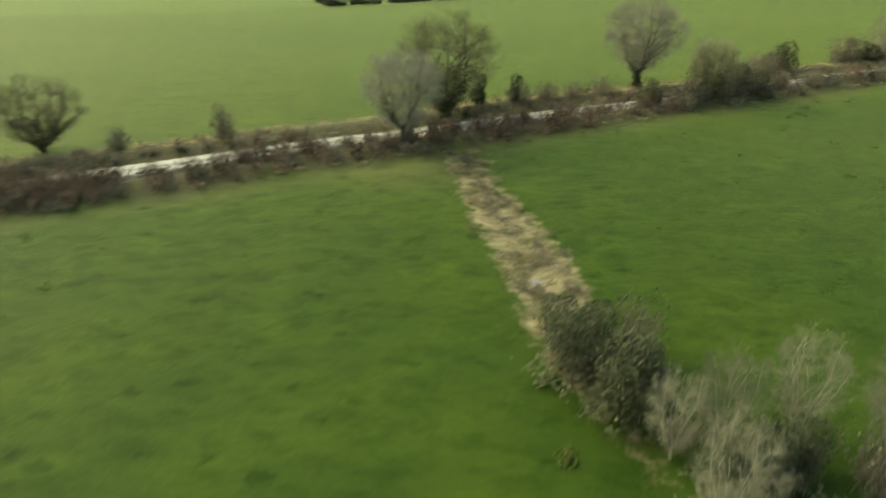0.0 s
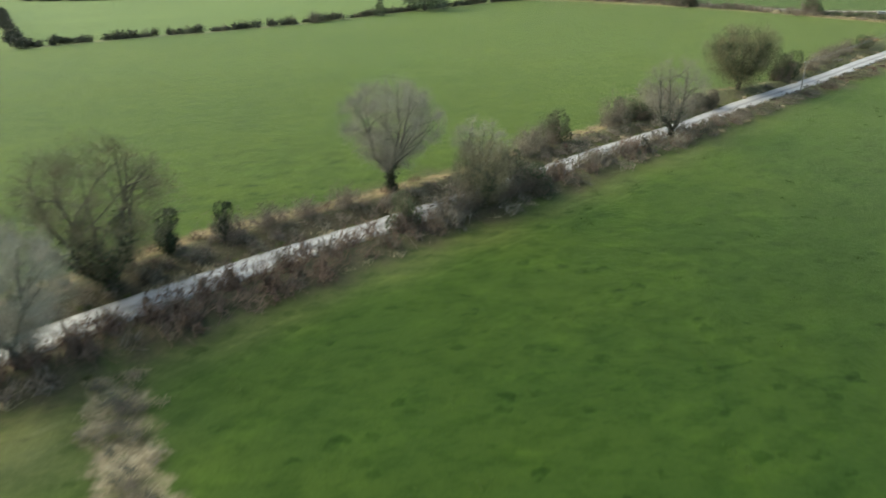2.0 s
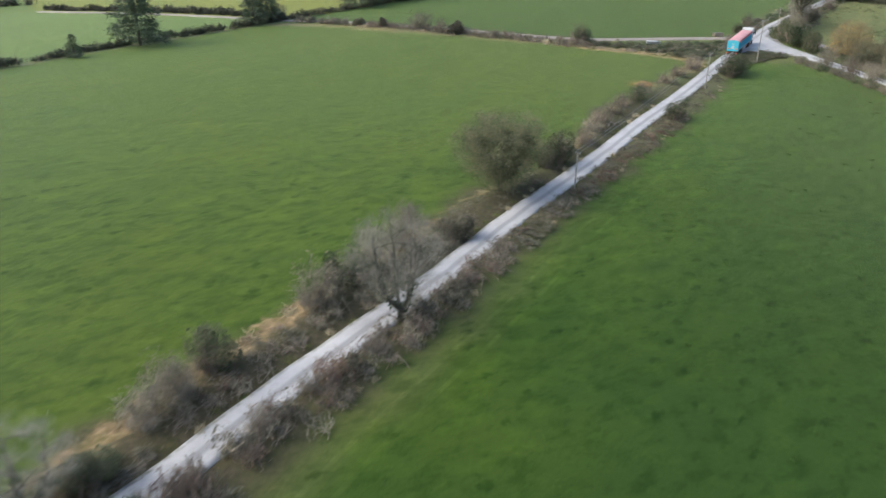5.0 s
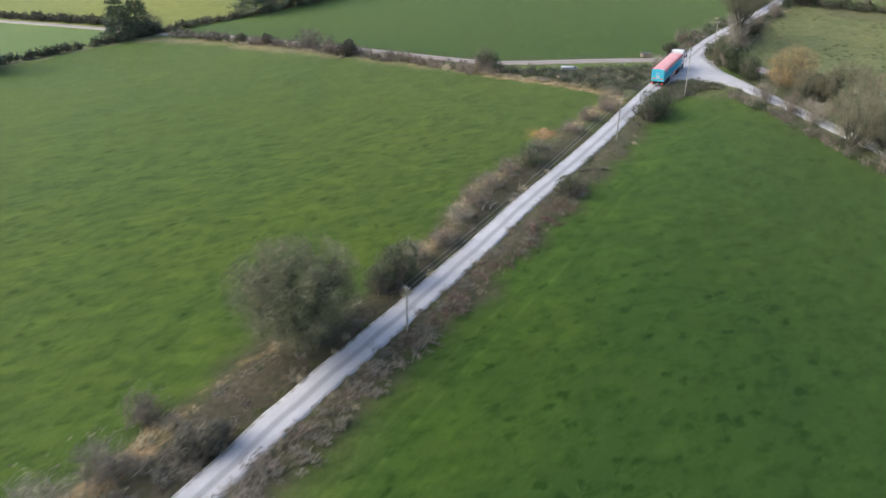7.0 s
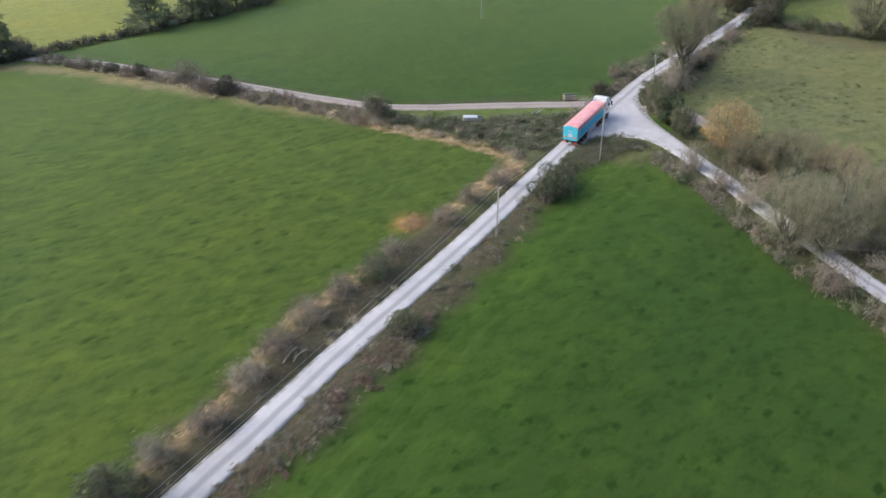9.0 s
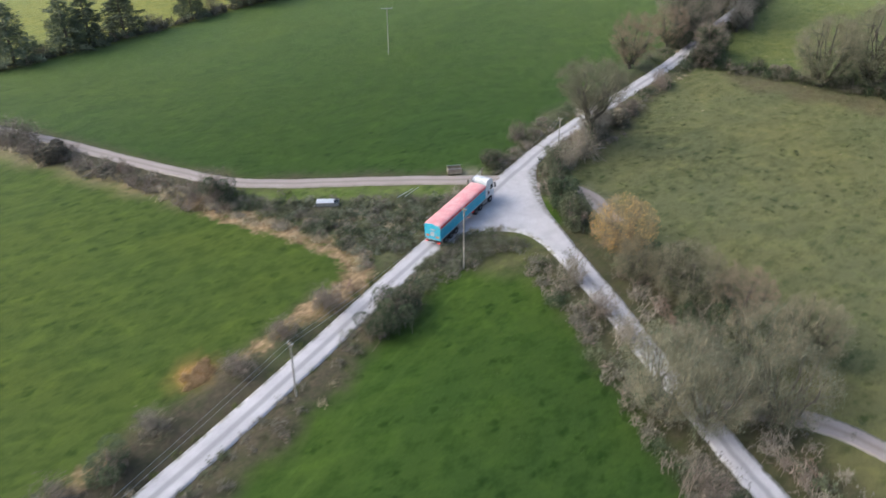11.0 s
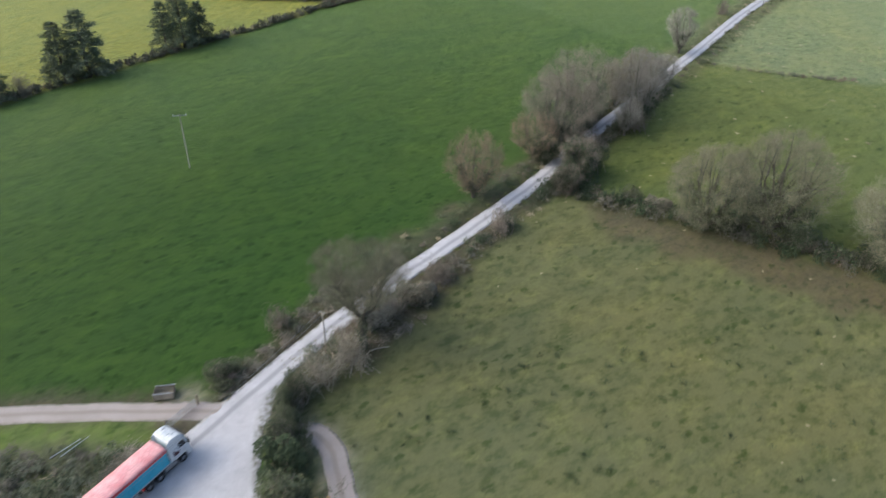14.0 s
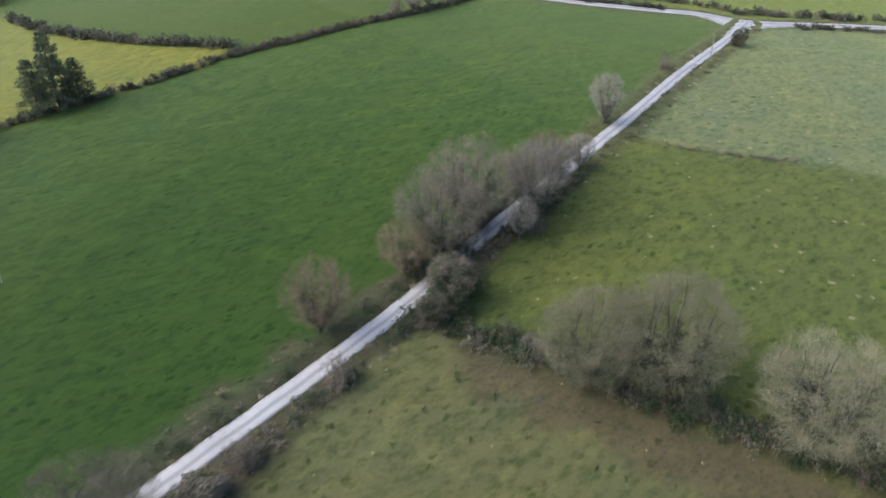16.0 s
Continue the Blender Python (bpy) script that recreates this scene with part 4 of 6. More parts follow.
# the lane, middle stretch
for row in (
    ("thin", 60.8, 91.2, 10.2, 9), ("gorse", 60.5, 98.4, 2.8, 4.6), ("grey_thorn", 56, 96.4, 5.2, 6), ("grey_thorn", 63, 99.5, 5.5, 6),
    ("grey_thorn", 67, 102, 4.2, 5), ("ivy_stump", 58.4, 98.9, 3.2, 2), ("holly", 83.9, 107, 10.3, 11.8), ("gorse", 95.9, 110.4, 4.6, 4),
    ("gorse", 93.6, 110, 3.4, 3), ("thorn", 70.5, 106, 3, 3.6), ("bramble", 73, 100.6, 2.6, 3.6), ("gorse", 123.2, 113.9, 3.2, 3.4),
    ("grey_thorn", 99.5, 113, 3, 4.4), ("thorn", 104, 113.6, 2.8, 4), ("grey_thorn", 108.6, 116.4, 3, 4.4), ("thorn", 112.4, 118.6, 3.2, 4.4), ("grey_thorn", 117, 120.8, 3, 4.6),
    ("thorn", 121.4, 122.6, 3, 4.4), ("dark_thorn", 126, 123.4, 2.8, 4), ("grey_thorn", 130, 126, 2.8, 4.2), ("thorn", 139, 128, 2.6, 4), ("thorn", 144.6, 130, 2.8, 4),
):
    plant(*row)
# farm track bank
for row in (
    ("thorn", 132.4, 190.4, 4, 5), ("bramble", 134.6, 187.6, 3, 4.6), ("grey_thorn", 131.5, 198.5, 5.2, 8), ("dark_thorn", 149.8, 160.2, 3.8, 4.6), ("thorn", 149, 160.6, 5, 5),
):
    plant(*row)
# junction
for row in (
    ("dark_thorn", 154.8, 125.2, 3.8, 4.8), ("dark_thorn", 157.6, 126, 3.2, 3.8), ("dark_thorn", 152.2, 124.4, 3.2, 4.2), ("thorn", 155.4, 126.8, 4, 3.4), ("thorn", 150.4, 131.4, 3.6, 4),
    ("gorse", 188.9, 136.4, 4.2, 3), ("gorse", 186.6, 133.4, 4.6, 3.8), ("ivy_stump", 185.4, 130.4, 4.4, 4.2), ("gorse", 184, 126.8, 4.4, 4.2),
    ("gorse", 190.2, 137.4, 4.4, 3.4), ("grey_thorn", 194, 138.3, 5.2, 6), ("grey_thorn", 198, 138.8, 6, 6.6), ("pale", 202.4, 141.2, 8, 6.4), ("grey_thorn", 203.6, 142.4, 5, 5.4), ("thorn", 206, 143, 3.4, 4.4), ("thorn", 194.2, 149.2, 3.6, 3.4),
    ("gorse", 186, 145.4, 2.4, 4),
):
    plant(*row)
# side lane
for row in (
    ("russet", 183.6, 119, 8, 8.6), ("alder", 182, 108.6, 7.8, 9.6), ("thorn", 173.2, 112.8, 4, 4.4), ("grey_thorn", 172.2, 108.4, 4.4, 4.6), ("grey_thorn", 174.8, 139.6, 3.2, 5), ("thorn", 173.4, 139, 2.8, 4), ("brown", 183.6, 103.4, 7.4, 7.6), ("alder", 184.4, 96.4, 7.8, 8), ("dark_thorn", 180, 104.8, 4.4, 5.4), ("dark_thorn", 177, 98.4, 4, 5), ("sallow", 167.8, 100.6, 9.6, 9.6), ("sallow", 169.6, 97.2, 8.8, 9.2), ("sallow", 172.6, 101, 7.6, 7), ("grey_thorn", 174.8, 118.6, 4.6, 4.4),
    ("sallow", 175.4, 93.6, 8.6, 8.8), ("dark_thorn", 183.4, 112, 5.4, 6), ("alder", 180.8, 114.6, 5.6, 6), ("bloom", 185.8, 123.6, 2.2, 2.4), ("sallow", 179.6, 98.5, 7.5, 8.5), ("thorn", 163.5, 93, 4.5, 5),
    ("sallow", 163, 83, 8, 9),
):
    plant(*row)
# row of trees in the field hedge
for row in (
    ("dome", 252, 130.6, 13.4, 13.5), ("dome", 258.4, 124.6, 15.8, 17), ("dome", 265.6, 109.4, 13.6, 17.5), ("dome", 270, 98, 12, 14),
    # dark thorns below the tree row also stand in for the shade there
    ("gorse", 249.4, 141.6, 2.6, 3), ("bramble", 250.6, 138, 2.2, 4), ("dark_thorn", 254.6, 127.6, 3, 4.4), ("dark_thorn", 258.8, 119.6, 3.4, 5), ("dark_thorn", 262.6, 112.4, 3.2, 4.6), ("dark_thorn", 267.4, 103, 3.2, 4.8),
):
    plant(*row)
# the lane, east stretch
for row in (
    ("round", 200.4, 140, 14.6, 12), ("bramble", 210, 143.2, 3, 5), ("thorn", 214.5, 144.4, 4, 4.6), ("thorn", 228.4, 148, 4.4, 4.6),
    ("brown", 231, 157.4, 11.4, 10), ("beech", 253.5, 161, 14.4, 15.5), ("beech", 262, 164.6, 14.6, 16.5), ("brown", 246.4, 160.4, 9, 9),
    # dark thorns under the spreading trees: ivied underwood, also standing in for shade
    ("dusky", 247.6, 151.4, 8.2, 7.4), ("dark_thorn", 246.6, 150.4, 4.2, 6), ("dusky", 243.2, 149.6, 5, 5.4), ("dark_thorn", 250.6, 152.6, 5.4, 6), ("dark_thorn", 248.6, 158.6, 4.4, 5.4), ("dark_thorn", 255, 160.2, 4.8, 6), ("dark_thorn", 261.4, 162.2, 4.6, 6), ("dark_thorn", 268.4, 157.6, 4.4, 5.6), ("dark_thorn", 274.6, 160.6, 3.8, 5), ("pale", 269.6, 158.4, 14.6, 10), ("pale", 278, 162, 10.4, 8),
    ("brown", 281, 167.6, 9, 7), ("pale", 303.8, 174.2, 10.6, 7.6), ("thorn", 268, 157, 5, 6), ("pale", 265, 156.4, 7.6, 6),
    ("ivy_ash", 272.8, 165.6, 9.6, 6.4), ("pale", 287, 165, 7, 6), ("thorn", 338, 186, 5, 4), ("gorse", 369, 186.4, 5, 4.4),
):
    plant(*row)


# undergrowth of the hedges, one mass along each line
BITS = {
    "bramble": (lambda s: leaves(lumps(s, 250, 2.8, 1.2, 12, 0.2), 0.108, rng=np.random.default_rng(s), single=True), BRAMBLE),
    "briar": (lambda s: leaves(lumps(s, 250, 2.8, 1.2, 12, 0.2), 0.108, rng=np.random.default_rng(s), single=True), BRIAR),
    "green": (lambda s: leaves(lumps(s, 250, 2.8, 1.3, 12, 0.2), 0.108, rng=np.random.default_rng(s), single=True), GORSE),
    "sage": (lambda s: leaves(lumps(s, 250, 2.8, 1.1, 12, 0.2), 0.108, rng=np.random.default_rng(s), single=True), SAGE),
    "dark": (lambda s: leaves(lumps(s, 250, 2.8, 1.3, 12, 0.2), 0.108, rng=np.random.default_rng(s), single=True), IVY),
    "clip": (lambda s: leaves(lumps(s, 240, 2.8, 1.1, 22, 0.3), 0.165, rng=np.random.default_rng(s), single=True), HEDGE),
    "dusk": (lambda s: brush(s, 3.0, 1.6, 18, 14, thick=1.75), TWIG_DUSK),
    "brown": (lambda s: brush(s, 3.0, 1.6, 18, 14, thick=1.75), TWIG_BROWN),
    "grey": (lambda s: brush(s, 3.0, 1.8, 18, 14, thick=1.75), TWIG),
    "straw": (lambda s: spikes_tuft(s, 50, 1.6, 0.7), STRAW),
    "rust": (lambda s: spikes_tuft(s, 90, 1.8, 0.6), RUST),
    "hay": (lambda s: spikes_tuft(s, 46, 2.0, 0.8, 0.038), STRAW),
    "grass": (lambda s: spikes_tuft(s, 36, 1.3, 0.4), GREEN_GRASS),
    "rush": (lambda s: spikes_tuft(s, 22, 1.3, 0.8), RUSH),
    "sward": (lambda s: spikes_tuft(s, 18, 1.4, 0.4), SWARD),
}


def spikes_tuft(seed, n, width, height, girth=0.055):
    rng = np.random.default_rng(seed)
    b = np.column_stack([rng.normal(size=(n, 2)) * width * 0.28, np.zeros(n)])
    e = b + np.column_stack([rng.normal(size=(n, 2)) * height * 0.45, height * rng.uniform(0.5, 1.1, n)])
    return spikes(b, e, np.full(n, girth))


STOCK = {k: [make(200 + 7 * j + i * 31) for j in range(4)] for i, (k, (make, _)) in enumerate(BITS.items())}
STOCK = {k: [(v, [(np.array(f, int)) for f in [fs]][0]) for v, fs in sets] for k, sets in STOCK.items()}


def undergrowth(name, spots, label):
    """spots: (kind, x, y, width scale, height scale)."""
    names = list(BITS)
    V, F, M, base = [], [], [], 0
    for kind, x, y, w, h in spots:
        v, f = STOCK[kind][RNG.integers(0, 4)]
        a = RNG.uniform(0, 6.28)
        c, s = math.cos(a) * w, math.sin(a) * w
        q = np.column_stack([v[:, 0] * c - v[:, 1] * s + x, v[:, 0] * s + v[:, 1] * c + y, v[:, 2] * h])
        q[:, 2] += ground_z(q[:, 0], q[:, 1]) + 0.05
        V.append(q)
        F.append(f + base)
        M.append(np.full(len(f), names.index(kind)))
        base += len(q)
    V, F, M = np.vstack(V), np.vstack(F), np.concatenate(M)
    me = bpy.data.meshes.new(name)
    me.vertices.add(len(V))
    me.vertices.foreach_set("co", V.astype(np.float32).ravel())
    me.loops.add(len(F) * 3)
    me.loops.foreach_set("vertex_index", F.astype(np.int32).ravel())
    me.polygons.add(len(F))
    me.polygons.foreach_set("loop_start", np.arange(0, len(F) * 3, 3, dtype=np.int32))
    for k in names:
        me.materials.append(BITS[k][1])
    me.polygons.foreach_set("material_index", M.astype(np.int32))
    me.update(calc_edges=True)
    return tagged(new(name, me), label, "hedge", kind="stuff")


def along(points, step, spread=0.5):
    """Random spots along a line."""
    line = smooth(points, step) if len(points) < 40 else np.array(points)[:, :2]
    return line + RNG.normal(size=line.shape) * spread


def pick(weights):
    k = list(weights)
    p = np.array([weights[q] for q in k], float)
    return k[RNG.choice(len(k), p=p / p.sum())]


def hedge(name, points, step, weights, h, w, spread, label, gaps=0.0, broken=False):
    spots = [(pick(weights), x, y, w * RNG.uniform(0.7, 1.3), h * RNG.uniform(0.6, 1.4)) for x, y in along(points, step, spread)
             if RNG.uniform() > gaps and not (broken and math.sin(0.52 * x) + 0.5 * math.sin(1.31 * x + 1) < -0.95)]
    return undergrowth(name, spots, label)


# both sides of the lane
d = unit(np.gradient(LANE[:, :2], axis=0))
side = np.column_stack([-d[:, 1], d[:, 0]])
near_spots, far_spots = [], []
for i in range(len(LANE)):
    x = LANE[i, 0]
    if not -75 < x < 400:
        continue
    s, n = np.interp(x, *zip(*SOUTH)), np.interp(x, *zip(*NORTH))
    west = x < 90
    thick = 7 if -30 < x < 75 else 7 if x < 130 else 8 if 200 < x < 246 else 5 if -40 < x < 215 else 4 if x < 330 else 3
    for k in range(thick):
        if not 157 < x < 196 or (x < 172 and k < 4):
            o = 1.75 + (s - 1.95) * RNG.uniform() ** (1.5 if x < 75 else 1.0)
            p = LANE[i, :2] - side[i] * o + RNG.normal(size=2) * 0.25
            if x > 157 and x < 178:
                near_spots.append((pick({"grass": 5, "green": 1, "straw": 1.5}), *p, RNG.uniform(0.5, 0.8), RNG.uniform(0.4, 0.9)))
                continue
            if o > s - 1.0 and RNG.uniform() < 0.5:
                near_spots.append(("straw", *p, RNG.uniform(0.4, 0.7), RNG.uniform(0.25, 0.5)))
                continue
            if x > 285:
                near_spots.append((pick({"grass": 4, "green": 3, "dusk": 1.5, "straw": 0.6}), *p, RNG.uniform(0.5, 0.8), RNG.uniform(0.3, 0.7)))
                continue
            if 205 < x < 242 and o < 2.9:
                near_spots.append((pick({"grass": 5, "green": 1.5}), *p, RNG.uniform(0.5, 0.8), RNG.uniform(0.3, 0.6)))
                continue
            tall = np.interp(x, (-20, 0, 20, 40, 60, 75, 200, 208), (1.55, 1.55, 1.5, 1.55, 1.25, 0.7, 0.7, 1.1))
            crest = 0.6 + 0.5 * math.exp(-((o - 0.5 * s) / 1.5) ** 2)
            reddish = 2 < x < 24 or 95 < x < 118
            if 126 < x < 150:
                near_spots.append((pick({"grass": 5, "green": 2, "bramble": 2.5, "dusk": 0.6}), *p, RNG.uniform(0.5, 0.85), RNG.uniform(0.3, 0.7)))
                continue
            if 75 < x < 126 and o < 2.9:
                near_spots.append((pick({"grass": 4, "bramble": 4, "straw": 0.6}), *p, RNG.uniform(0.5, 0.8), RNG.uniform(0.3, 0.6)))
                continue
            kinds = ({"brown": 5, "dusk": 2, "briar": 1, "grey": 0.6} if x < 24 else {"briar": 5, "brown": 2.5, "bramble": 1.5} if reddish
                     else {"dusk": 5, "brown": 1.5, "grey": 1.4, "bramble": 1} if x < 75 else {"bramble": 3, "briar": 1.5, "dusk": 4, "brown": 1, "grey": 1.4, "grass": 0.5}
                     if x < 205 else {"bramble": 3, "dusk": 4, "dark": 2.5, "grass": 0.6})
            near_spots.append((pick(kinds), *p, RNG.uniform(0.7, 1.1), tall * crest * RNG.uniform(0.6, 1.1)))
        if not 176 < x < 184.5:
            o = RNG.uniform(2.0, n - 0.2)
            p = LANE[i, :2] + side[i] * o + RNG.normal(size=2) * 0.25
            kinds = {"bramble": 3, "briar": 1, "dusk": 5, "grey": 1.6} if x < 150 else {"bramble": 4, "dusk": 3, "grey": 1.5, "green": 1.5} if x < 205 else {"bramble": 2, "green": 3, "grey": 2, "grass": 2}
            if o > n - 1.8 and x < 160:
                kinds = {"straw": 6, "brown": 0.8}
            if x > 285:
                far_spots.append((pick({"straw": 1.5, "grass": 4, "green": 2.5, "dusk": 1.5}), *p, RNG.uniform(0.45, 0.75), RNG.uniform(0.3, 0.65)))
                continue
            if x > 205:
                far_spots.append((pick({"straw": 1.2, "grass": 4, "bramble": 2} if o > n - 0.7 else {"bramble": 2, "green": 4, "dark": 3, "grass": 2, "dusk": 1}), *p, RNG.uniform(0.5, 0.75), RNG.uniform(0.35, 0.75)))
                continue
            if 75 < x < 172 and o < 3.3:
                far_spots.append((pick({"grass": 4, "bramble": 3.5, "dusk": 1}), *p, RNG.uniform(0.5, 0.8), RNG.uniform(0.3, 0.6)))
                continue
            lift = 0.75 + 0.45 * math.sin(x * 0.21) * math.sin(x * 0.083 + 2)
            far_spots.append((pick(kinds), *p, RNG.uniform(0.6, 0.95), lift * RNG.uniform(0.5, 1.0)))
    for sgn in (-1, 1):
        if RNG.uniform() < 0.8 and not 164 < x < 194:
            p = LANE[i, :2] + side[i] * sgn * RNG.uniform(1.35, 2.0)
            near_spots.append((pick({"grass": 4, "straw": 1}), *p, RNG.uniform(0.4, 0.8), RNG.uniform(0.4, 0.8)))
undergrowth("undergrowth", near_spots, "tangle of brown briars and brambles on the lane's bank")
undergrowth("undergrowth", far_spots, "rough bank of briars, brambles and straw beside the lane")

# bramble thicket between lane and track
X_, Y_ = RNG.uniform(149, 179, 1400), RNG.uniform(132, 164, 1400)
o_, t_ = across(LANE, X_, Y_)[0], across(TRACK, X_, Y_)[0]
keep = inside(THICKET, X_, Y_) & (o_ > np.where(X_ < 162, 3.8, 2.7)) & (np.abs(t_) > 2.2) & ~((t_ > -5.2) & (X_ > 153) & (RNG.uniform(size=1400) < 0.95))
spots = [(pick({"sage": 3, "green": 5, "grey": 1.4, "grass": 3.5, "straw": 0.7, "bramble": 3, "dark": 2}), x, y, RNG.uniform(0.6, 1.05), RNG.uniform(0.4, 0.95)) for x, y in zip(X_[keep][:420], Y_[keep][:420])]
for k in range(170):
    p = evenly(MOUTH_WEST, 60)[RNG.integers(4, 52)]
    c = p + (np.array([171.5, 126.5]) - p) * RNG.uniform(0.27, 0.68)
    spots.append((pick({"sage": 0.8, "green": 4, "bramble": 3, "grass": 4, "straw": 0.6}), *c, RNG.uniform(0.45, 0.75), RNG.uniform(0.35, 0.7)))
for q in evenly(MOUTH_WEST, 150)[12:80]:
    for k in range(3):
        c = q + (np.array([171.5, 126.5]) - q) * RNG.uniform(0.05, 0.3)
        spots.append((pick({"grass": 5, "green": 2, "bramble": 3, "straw": 0.7}), *c, RNG.uniform(0.4, 0.7), RNG.uniform(0.35, 0.7)))
for k in range(110):
    p = evenly(MOUTH_EAST, 60)[RNG.integers(14, 58)]
    c = p + np.array([0.94, -0.34]) * RNG.uniform(0.9, 4.6)
    spots.append((pick({"sage": 3, "green": 4, "dark": 2, "grass": 1}), *c, RNG.uniform(0.45, 0.8), RNG.uniform(0.5, 1.1)))
undergrowth("undergrowth", spots, "dense bramble thicket between the lane and the track")

# side lane
spots = []
d2 = unit(np.gradient(SIDE[:, :2], axis=0))
s2 = np.column_stack([-d2[:, 1], d2[:, 0]])
for i in range(len(SIDE)):
    if not 20 < SIDE[i, 1] < 124 or i % 2:
        continue
    for k in range(3):
        o = RNG.uniform(2.4, 6.5) + (1.0 if SIDE[i, 1] > 122 else 0)
        p = SIDE[i, :2] - s2[i] * o
        spots.append((pick({"bramble": 5, "dusk": 3.5, "green": 3, "dark": 1}), *p, RNG.uniform(0.6, 1.0), RNG.uniform(0.5, 1.1)))
        o = RNG.uniform(2.6, 7)
        p = SIDE[i, :2] + s2[i] * o
        spots.append((pick({"bramble": 2, "dusk": 3, "brown": 2, "green": 2.5, "grey": 2}), *p, RNG.uniform(0.7, 1.2), RNG.uniform(0.6, 1.4)))
for k in range(60):
    a = RNG.uniform(0, 1)
    spots.append((pick({"bramble": 3, "green": 3, "brown": 1}), 160 + 15 * a, 128.6 + 2.4 * a + RNG.normal() * 0.8, 0.7, RNG.uniform(0.3, 0.6)))
undergrowth("undergrowth", spots, "dark scrub and brambles along the side lane")

undergrowth("undergrowth", [("rust", 135.3 + q, 129.9 + 0.7 * q + RNG.normal() * 0.6, RNG.uniform(0.4, 0.65), RNG.uniform(0.4, 0.7)) for q in RNG.uniform(-1.5, 1.5, 22)], "withered orange bracken on the bank")

# field hedges
hedge("hedge", [(-31, 194), (-16, 201), (12, 210), (42, 219.5), (61, 228), (80, 231.6), (112, 238)], 0.6, {"clip": 8, "dusk": 1}, 1.4, 0.75, 0.2, "low dark clipped hedge across the fields", 0.0, True)
hedge("hedge", [(-31, 194), (-46, 250), (-62, 310), (-78, 379)], 1.6, {"clip": 5, "dusk": 1}, 1.7, 1.2, 0.6, "dark field hedge", 0.2)
hedge("hedge", [(114, 233), (121, 217), (128, 204), (134.5, 190), (140.5, 176), (147, 163), (150, 158)], 0.33, {"bramble": 3, "dusk": 5, "brown": 1, "grey": 2, "straw": 1.5}, 0.95, 0.8, 1.1, "brown briar bank beside the farm track")
hedge("hedge", [(148.6, 158.6), (151.8, 152.4), (154, 148.2), (156.6, 143.1), (158, 138), (156.4, 135)], 0.3, {"hay": 7, "grey": 1, "grass": 2}, 0.5, 0.7, 0.7, "straw and bracken fringe of the thicket")
hedge("hedge", [(100, 236), (112, 239), (134, 240.6), (150, 243.4), (172, 247.6), (197, 252), (220, 255), (245, 257.4), (261, 259.6), (284, 257.8), (309, 255.6), (338, 258.4), (345, 262)], 0.8, {"clip": 5, "dusk": 1}, 1.35, 0.9, 0.5, "dark hedge bank between two fields")
hedge("hedge", [(262, 260), (284, 258.2), (309, 256), (326, 257)], 0.7, {"brown": 6, "bramble": 1}, 1.1, 0.9, 0.7, "reddish-brown briar bank between two fields")
hedge("hedge", [(63, 348), (84, 303), (103, 263), (112, 244)], 0.9, {"clip": 5, "dusk": 1}, 1.5, 1.1, 0.5, "dark hedge on the far side of the farm track")
hedge("hedge", [(-95, 500), (-45, 468), (0, 437), (38, 405), (60, 385)], 2.0, {"clip": 5, "dusk": 1}, 2.6, 1.8, 1.6, "dark undergrowth at the foot of a distant wood")
hedge("hedge", [(226, 352), (232, 322), (243, 297.5), (252, 282), (265, 265)], 1.0, {"clip": 5, "dusk": 1}, 1.9, 1.3, 0.5, "dark hedge at the edge of the yellow field", 0.12)
# the dark leaf bits add the trees' shade to the dark hedge
hedge("hedge", [(242.6, 151), (247.6, 142), (250, 136), (254, 127.6), (258, 118.6), (262, 111), (272, 90), (292, 48)], 0.5, {"bramble": 4, "brown": 0.8, "dark": 6}, 1.2, 1.1, 0.9, "dark hedge bank under the row of trees")
hedge("hedge", [(304, 166.5), (307, 160.6), (311.4, 154), (321, 144)], 1.1, {"bramble": 2, "brown": 1}, 0.5, 0.7, 0.4, "broken low wall bank overgrown with grass", 0.45)
hedge("hedge", [(338, 279), (372, 231), (381, 219)], 1.1, {"clip": 5, "dusk": 1}, 1.2, 1.0, 0.7, "hedge beside the crossroad", 0.1)
hedge("hedge", [(341, 296), (362, 262), (384, 232), (394, 216), (398, 205)], 1.0, {"clip": 5, "dusk": 1}, 1.4, 1.0, 0.6, "hedge beside the crossroad", 0.08)
hedge("hedge", [(397, 205), (416, 189), (436, 175), (520, 113)], 1.1, {"clip": 5, "dusk": 1}, 1.6, 1.2, 0.7, "hedge beside the crossroad", 0.1)
hedge("hedge", [(399, 188), (424, 169), (516, 100)], 1.2, {"clip": 5, "dusk": 1}, 1.2, 1.0, 0.6, "hedge beside the crossroad", 0.3)
hedge("hedge", [(7, 31), (9, 24), (13, 15), (18, 0)], 0.7, {"grass": 5, "grey": 1.5, "green": 3}, 1.1, 1.2, 1.4, "scrub in the old ditch")

# dry grass of the ditch
PUDDLE = (5.6, 37.2)
spots = []
for k in range(260):
    y = RNG.uniform(27, 60.5)
    x = np.interp(y, (26, 36, 43, 49, 60.5), (7.5, 6.2, 5.0, 3.4, 1.4)) + RNG.normal() * np.interp(y, (27, 40, 57), (0.9, 1.2, 0.75))
    if math.hypot(x - PUDDLE[0], y - PUDDLE[1]) > 1.3:
        spots.append((pick({"hay": 4, "dusk": 1.4, "sward": 2, "bramble": 1.6, "grass": 1}), x, y, RNG.uniform(0.3, 0.6), RNG.uniform(0.14, 0.34)))
undergrowth("dry_grass", spots, "bleached straw grass in the old ditch")

